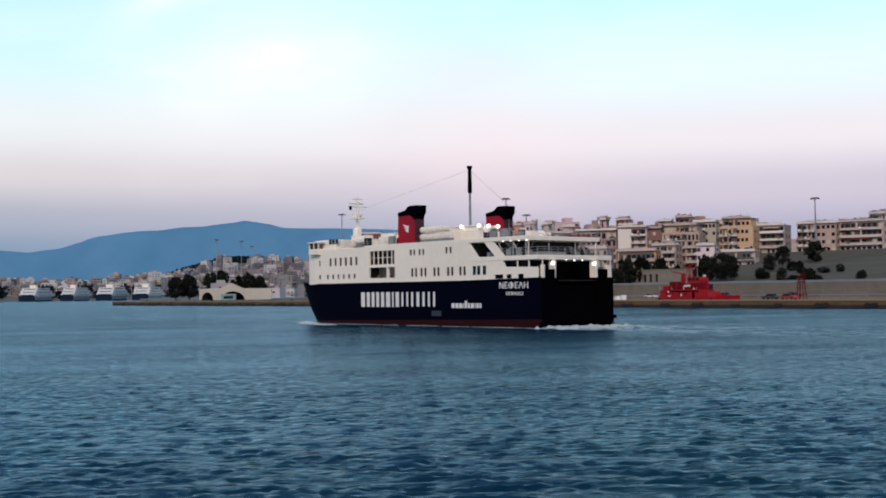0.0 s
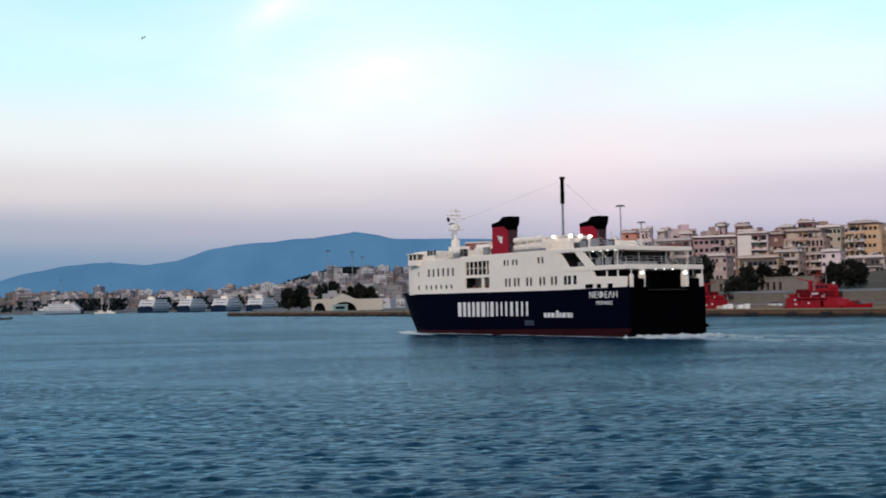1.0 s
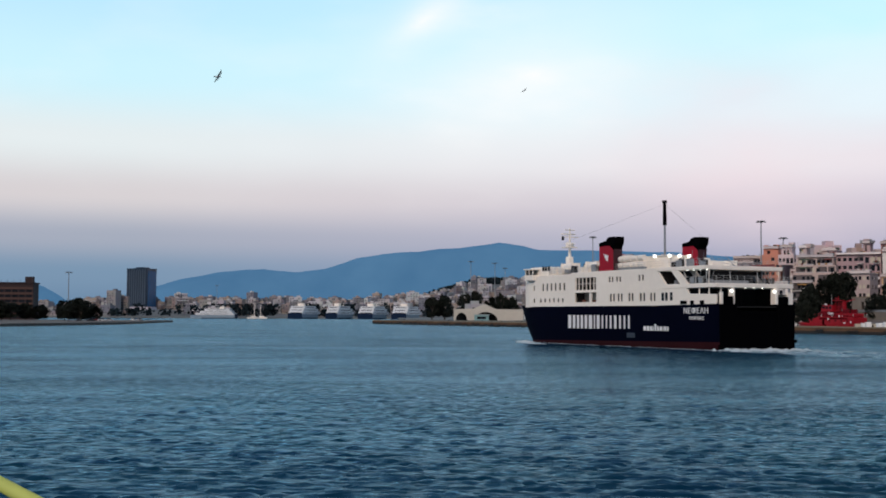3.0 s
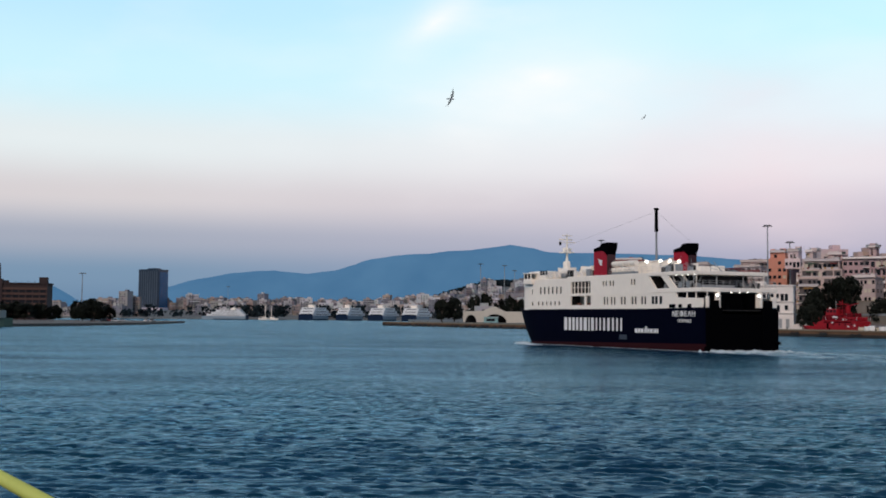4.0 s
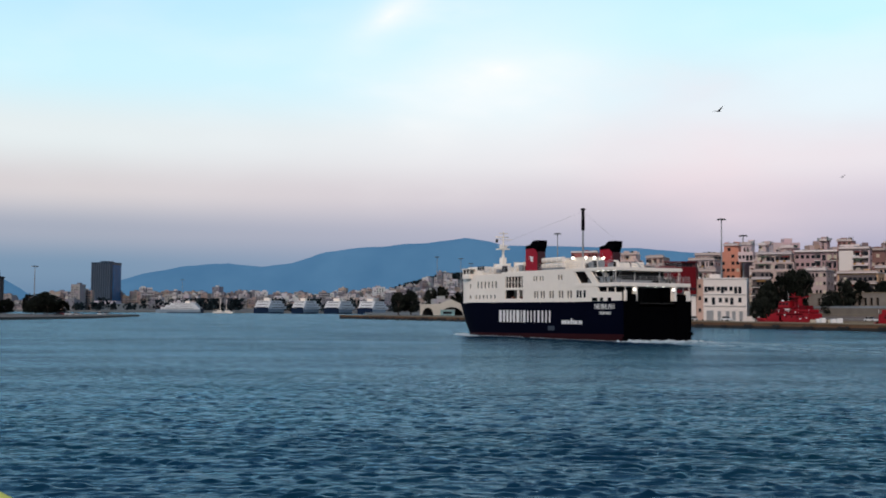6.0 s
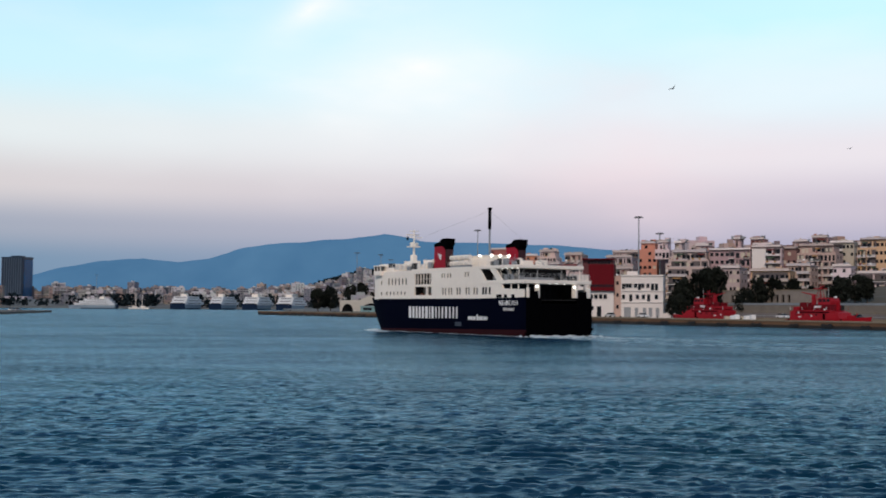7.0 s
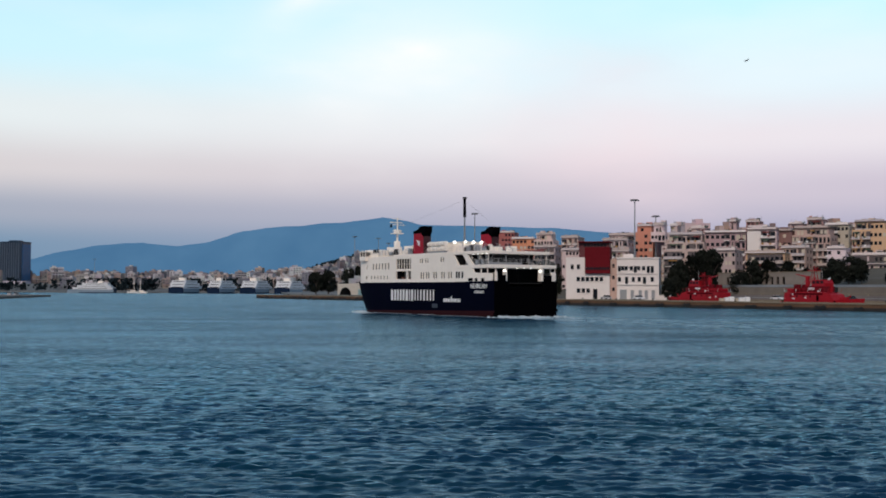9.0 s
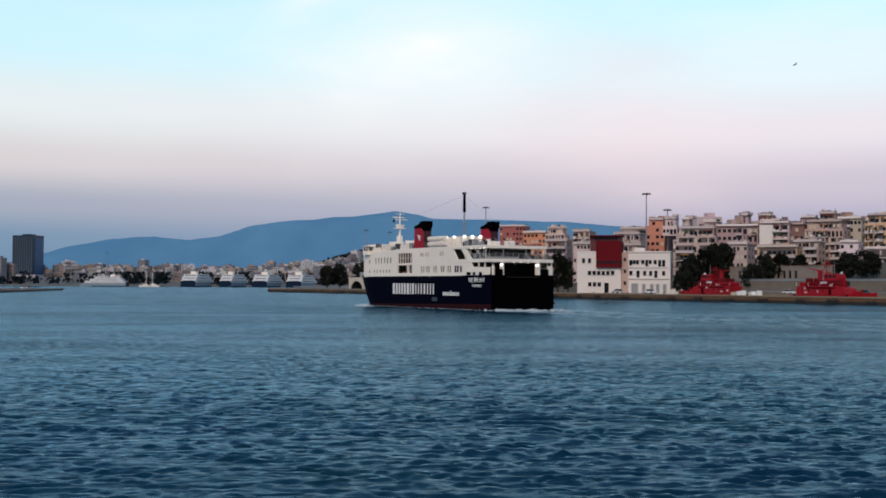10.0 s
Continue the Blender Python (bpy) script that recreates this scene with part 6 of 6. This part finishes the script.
def along_shore(rng):
    while True:
        x, y = rng.uniform(-470, 330), 1520 + 330 * rng.random() ** 0.8
        if not (-462 < x < -350 and y < 1730):
            return x, y, far_z(x, y)


def low_hill(rng):
    while True:
        x, y = rng.gauss(110, 95), rng.uniform(1640, 1950)
        z = far_z(x, y)
        if z < 47:
            return x, y, z


def behind_tip(rng):
    x, y = rng.uniform(30, 420), rng.uniform(800, 1250)
    return x, y, 1.8


def west_shore(rng):
    x, y = rng.uniform(-640, -465), rng.uniform(1490, 1600)
    return x, y, far_z(x, y)


def beside_tower(rng):
    x, y = rng.uniform(-455, -406), rng.uniform(1495, 1570)
    return x, y, far_z(x, y)


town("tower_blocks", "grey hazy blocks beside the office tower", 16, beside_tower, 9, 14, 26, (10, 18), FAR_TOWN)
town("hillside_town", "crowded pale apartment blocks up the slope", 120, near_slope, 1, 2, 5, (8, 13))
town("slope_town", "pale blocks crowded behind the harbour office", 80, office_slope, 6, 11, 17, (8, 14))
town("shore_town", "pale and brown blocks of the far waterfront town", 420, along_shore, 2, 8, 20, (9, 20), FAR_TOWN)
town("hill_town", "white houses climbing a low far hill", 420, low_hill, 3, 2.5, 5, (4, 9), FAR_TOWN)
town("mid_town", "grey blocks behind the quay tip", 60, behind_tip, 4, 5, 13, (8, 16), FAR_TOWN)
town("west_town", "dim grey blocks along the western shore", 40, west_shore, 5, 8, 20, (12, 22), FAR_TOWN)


def build_far_wood():
    """Dark woods on the far hill and along the far waterfront, in many leaf clumps."""
    rng = random.Random(8)
    bm = bmesh.new()
    spots = [(rng.gauss(85, 40), rng.gauss(1945, 22), 1.0) for _ in range(150)]
    spots += [(rng.uniform(-460, 60), rng.uniform(1488, 1515), 0.9) for _ in range(60)]
    spots += [(rng.uniform(-440, 200), rng.uniform(1530, 1640), 1.2) for _ in range(30)]
    for cx in (-240, -203, -146, -103, 16, 60):
        spots += [(rng.gauss(cx, 6), rng.uniform(1484, 1492), 1.5) for _ in range(9)]
    for x, y, k in spots:
        z = far_z(x, y)
        for _ in range(26):
            c = Vector((x + rng.gauss(0, 2.6), y + rng.gauss(0, 2.6), z + k * (2 + 9 * rng.random())))
            u = Vector((rng.gauss(0, 1), rng.gauss(0, 1), rng.gauss(0, 1))).normalized()
            v = u.orthogonal()
            q = 1.3 + rng.random()
            bm.faces.new([bm.verts.new(c + e) for e in (u * q, v * q, -u * q, -v * q)])
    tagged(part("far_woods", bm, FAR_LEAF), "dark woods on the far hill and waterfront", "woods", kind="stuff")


build_far_wood()


# ---------------------------------------------------------------- what moves
def build_gull(span, label):
    g = thing("gull", label, "gull", group="gulls in flight")
    bm = bmesh.new()
    bmesh.ops.create_uvsphere(bm, u_segments=10, v_segments=6, radius=1, matrix=Matrix.Diagonal((0.17 * span, 0.045 * span, 0.045 * span, 1)))
    part("body", bm, mat("gull_white", (0.45, 0.45, 0.46), 0.8), g, "", True)
    part("tail", prism([(-0.13 * span, -0.02 * span), (-0.24 * span, -0.045 * span), (-0.24 * span, 0.045 * span), (-0.13 * span, 0.02 * span)], -0.01, 0.01, "z"), mat("gull_white", (0.45, 0.45, 0.46)), g)
    part("beak", rod((0.16 * span, 0, 0), (0.20 * span, 0, -0.01), 0.015 * span, 0.004, 5), mat("gull_beak", (0.5, 0.3, 0.05)), g)
    wings = []
    for s in (1, -1):
        w = part("wing", prism([(0.06 * span, 0), (0.085 * span, 0.2 * span * s), (0.0, 0.5 * span * s), (-0.01 * span, 0.36 * span * s), (-0.03 * span, 0.2 * span * s), (-0.05 * span, 0)], -0.012, 0.012, "z"),
                 mat("gull_grey", (0.045, 0.045, 0.05), 0.8), g, "dark grey wing")
        w.location = (0, 0.05 * span * s, 0.02)
        wings.append((w, s))
    return g, wings


gull_near, wings_near = build_gull(1.6, "grey and white gull gliding with raised wings")
gull_far, wings_far = build_gull(1.15, "small grey gull flying over the harbour")


def build_rail():
    """The painted handrail of the boat that carries the camera; it rides along with it."""
    r = thing("handrail", "yellow-green painted steel handrail of the boat", "handrail")
    d = Vector((-0.43, 0.67)).normalized()
    p0 = Vector((-1.07, 3.24)) - d * 1.6
    a, b = p0, Vector((-1.50, 3.91)) + d * 9.0
    part("rail", rod((a.x, a.y, -0.535), (b.x, b.y, -0.535), 0.022, seg=12), YELLOW, r, "", True)
    for k in (0.0, 8.0, 11.3):
        q = p0 + d * k
        part("post", rod((q.x, q.y, -0.54), (q.x, q.y, -1.6), 0.02, seg=8), YELLOW, r)
    return r


rail = build_rail()

FERRY_ROWS = [
    (0.0, 53.81, 148.74, 116.72), (0.5, 52.81, 153.65, 116.23), (1.0, 51.34, 157.80, 115.84), (1.5, 49.47, 160.24, 115.58), (2.0, 48.61, 160.74, 115.48),
    (2.5, 49.22, 162.23, 115.45), (4.0, 47.78, 166.73, 115.42), (4.5, 47.08, 169.29, 115.39), (5.0, 46.47, 173.28, 115.31), (5.5, 45.54, 177.12, 115.19),
    (7.0, 42.33, 185.06, 114.75), (7.5, 42.17, 189.95, 114.54), (8.0, 41.49, 193.10, 114.31), (8.5, 40.66, 195.25, 114.10), (9.0, 39.87, 198.56, 113.92),
    (9.5, 39.00, 200.76, 113.74), (10.0, 38.03, 202.96, 113.56),
]


def motions():
    walk(ferry, [(t, pose(x, y, 0.36, 0, 0, h)) for t, x, y, h in FERRY_ROWS])      # riding light
    walk(wake, [(t, pose(x, y, 0, 0, 0, h)) for t, x, y, h in FERRY_ROWS])
    walk(rail, [(t, Matrix.Translation(m.translation)) for t, m in CAMERA_ROWS])
    near = [(0, -78, 106, 27.5), (1.5, -47, 98, 26), (2.5, -25.4, 89.7, 24.7), (2.7, -21.5, 88.3, 24.5), (3.8, -1.3, 80.8, 22.3), (4.1, 4.1, 79.2, 22.1), (4.5, 11.0, 78.1, 21.0), (5.0, 17.9, 77.9, 20.3), (5.5, 23.6, 78.1, 20.0), (6, 30.2, 92.0, 23.4), (6.8, 41.1, 119.6, 30.6), (7.5, 50.9, 137.3, 35.5), (8, 56.0, 145.3, 38.1), (8.5, 60.3, 148.4, 39.2), (9, 65.3, 151.8, 39.8), (10, 73.0, 156.6, 39.2)]
    far = [(0, -29, 155, 42), (1.0, -17.7, 156.4, 39.7), (1.5, -12.3, 157.8, 38.5), (2.0, -5.2, 155.4, 37.1), (2.5, 5.2, 149.7, 35.7), (3.8, 25.1, 140.8, 32.4), (4.5, 36.8, 138.1, 28.8),
           (5.0, 44, 137.9, 25.9), (5.5, 52.7, 138.1, 22.8), (6.1, 61.5, 138.4, 23.2), (6.8, 70.8, 138.6, 25.9), (7.3, 77.5, 138.5, 29.3), (8.0, 87, 138.5, 33), (10.0, 115, 138, 40)]
    for bird, path, wings, bank in ((gull_near, near, wings_near, 48), (gull_far, far, wings_far, 30)):
        walk(bird, [(t, pose(x, y, z, -bank * (1 if 3 < t < 5 else 0.5 if t < 6 else 0.2), -4, 50 - 5 * t)) for t, x, y, z in path])
        for w, s in wings:
            walk(w, [(k * 0.25, Matrix.Translation(w.location) @ pose(0, 0, 0, s * (10 + 9 * math.sin(k * 1.35)))) for k in range(41)])


motions()
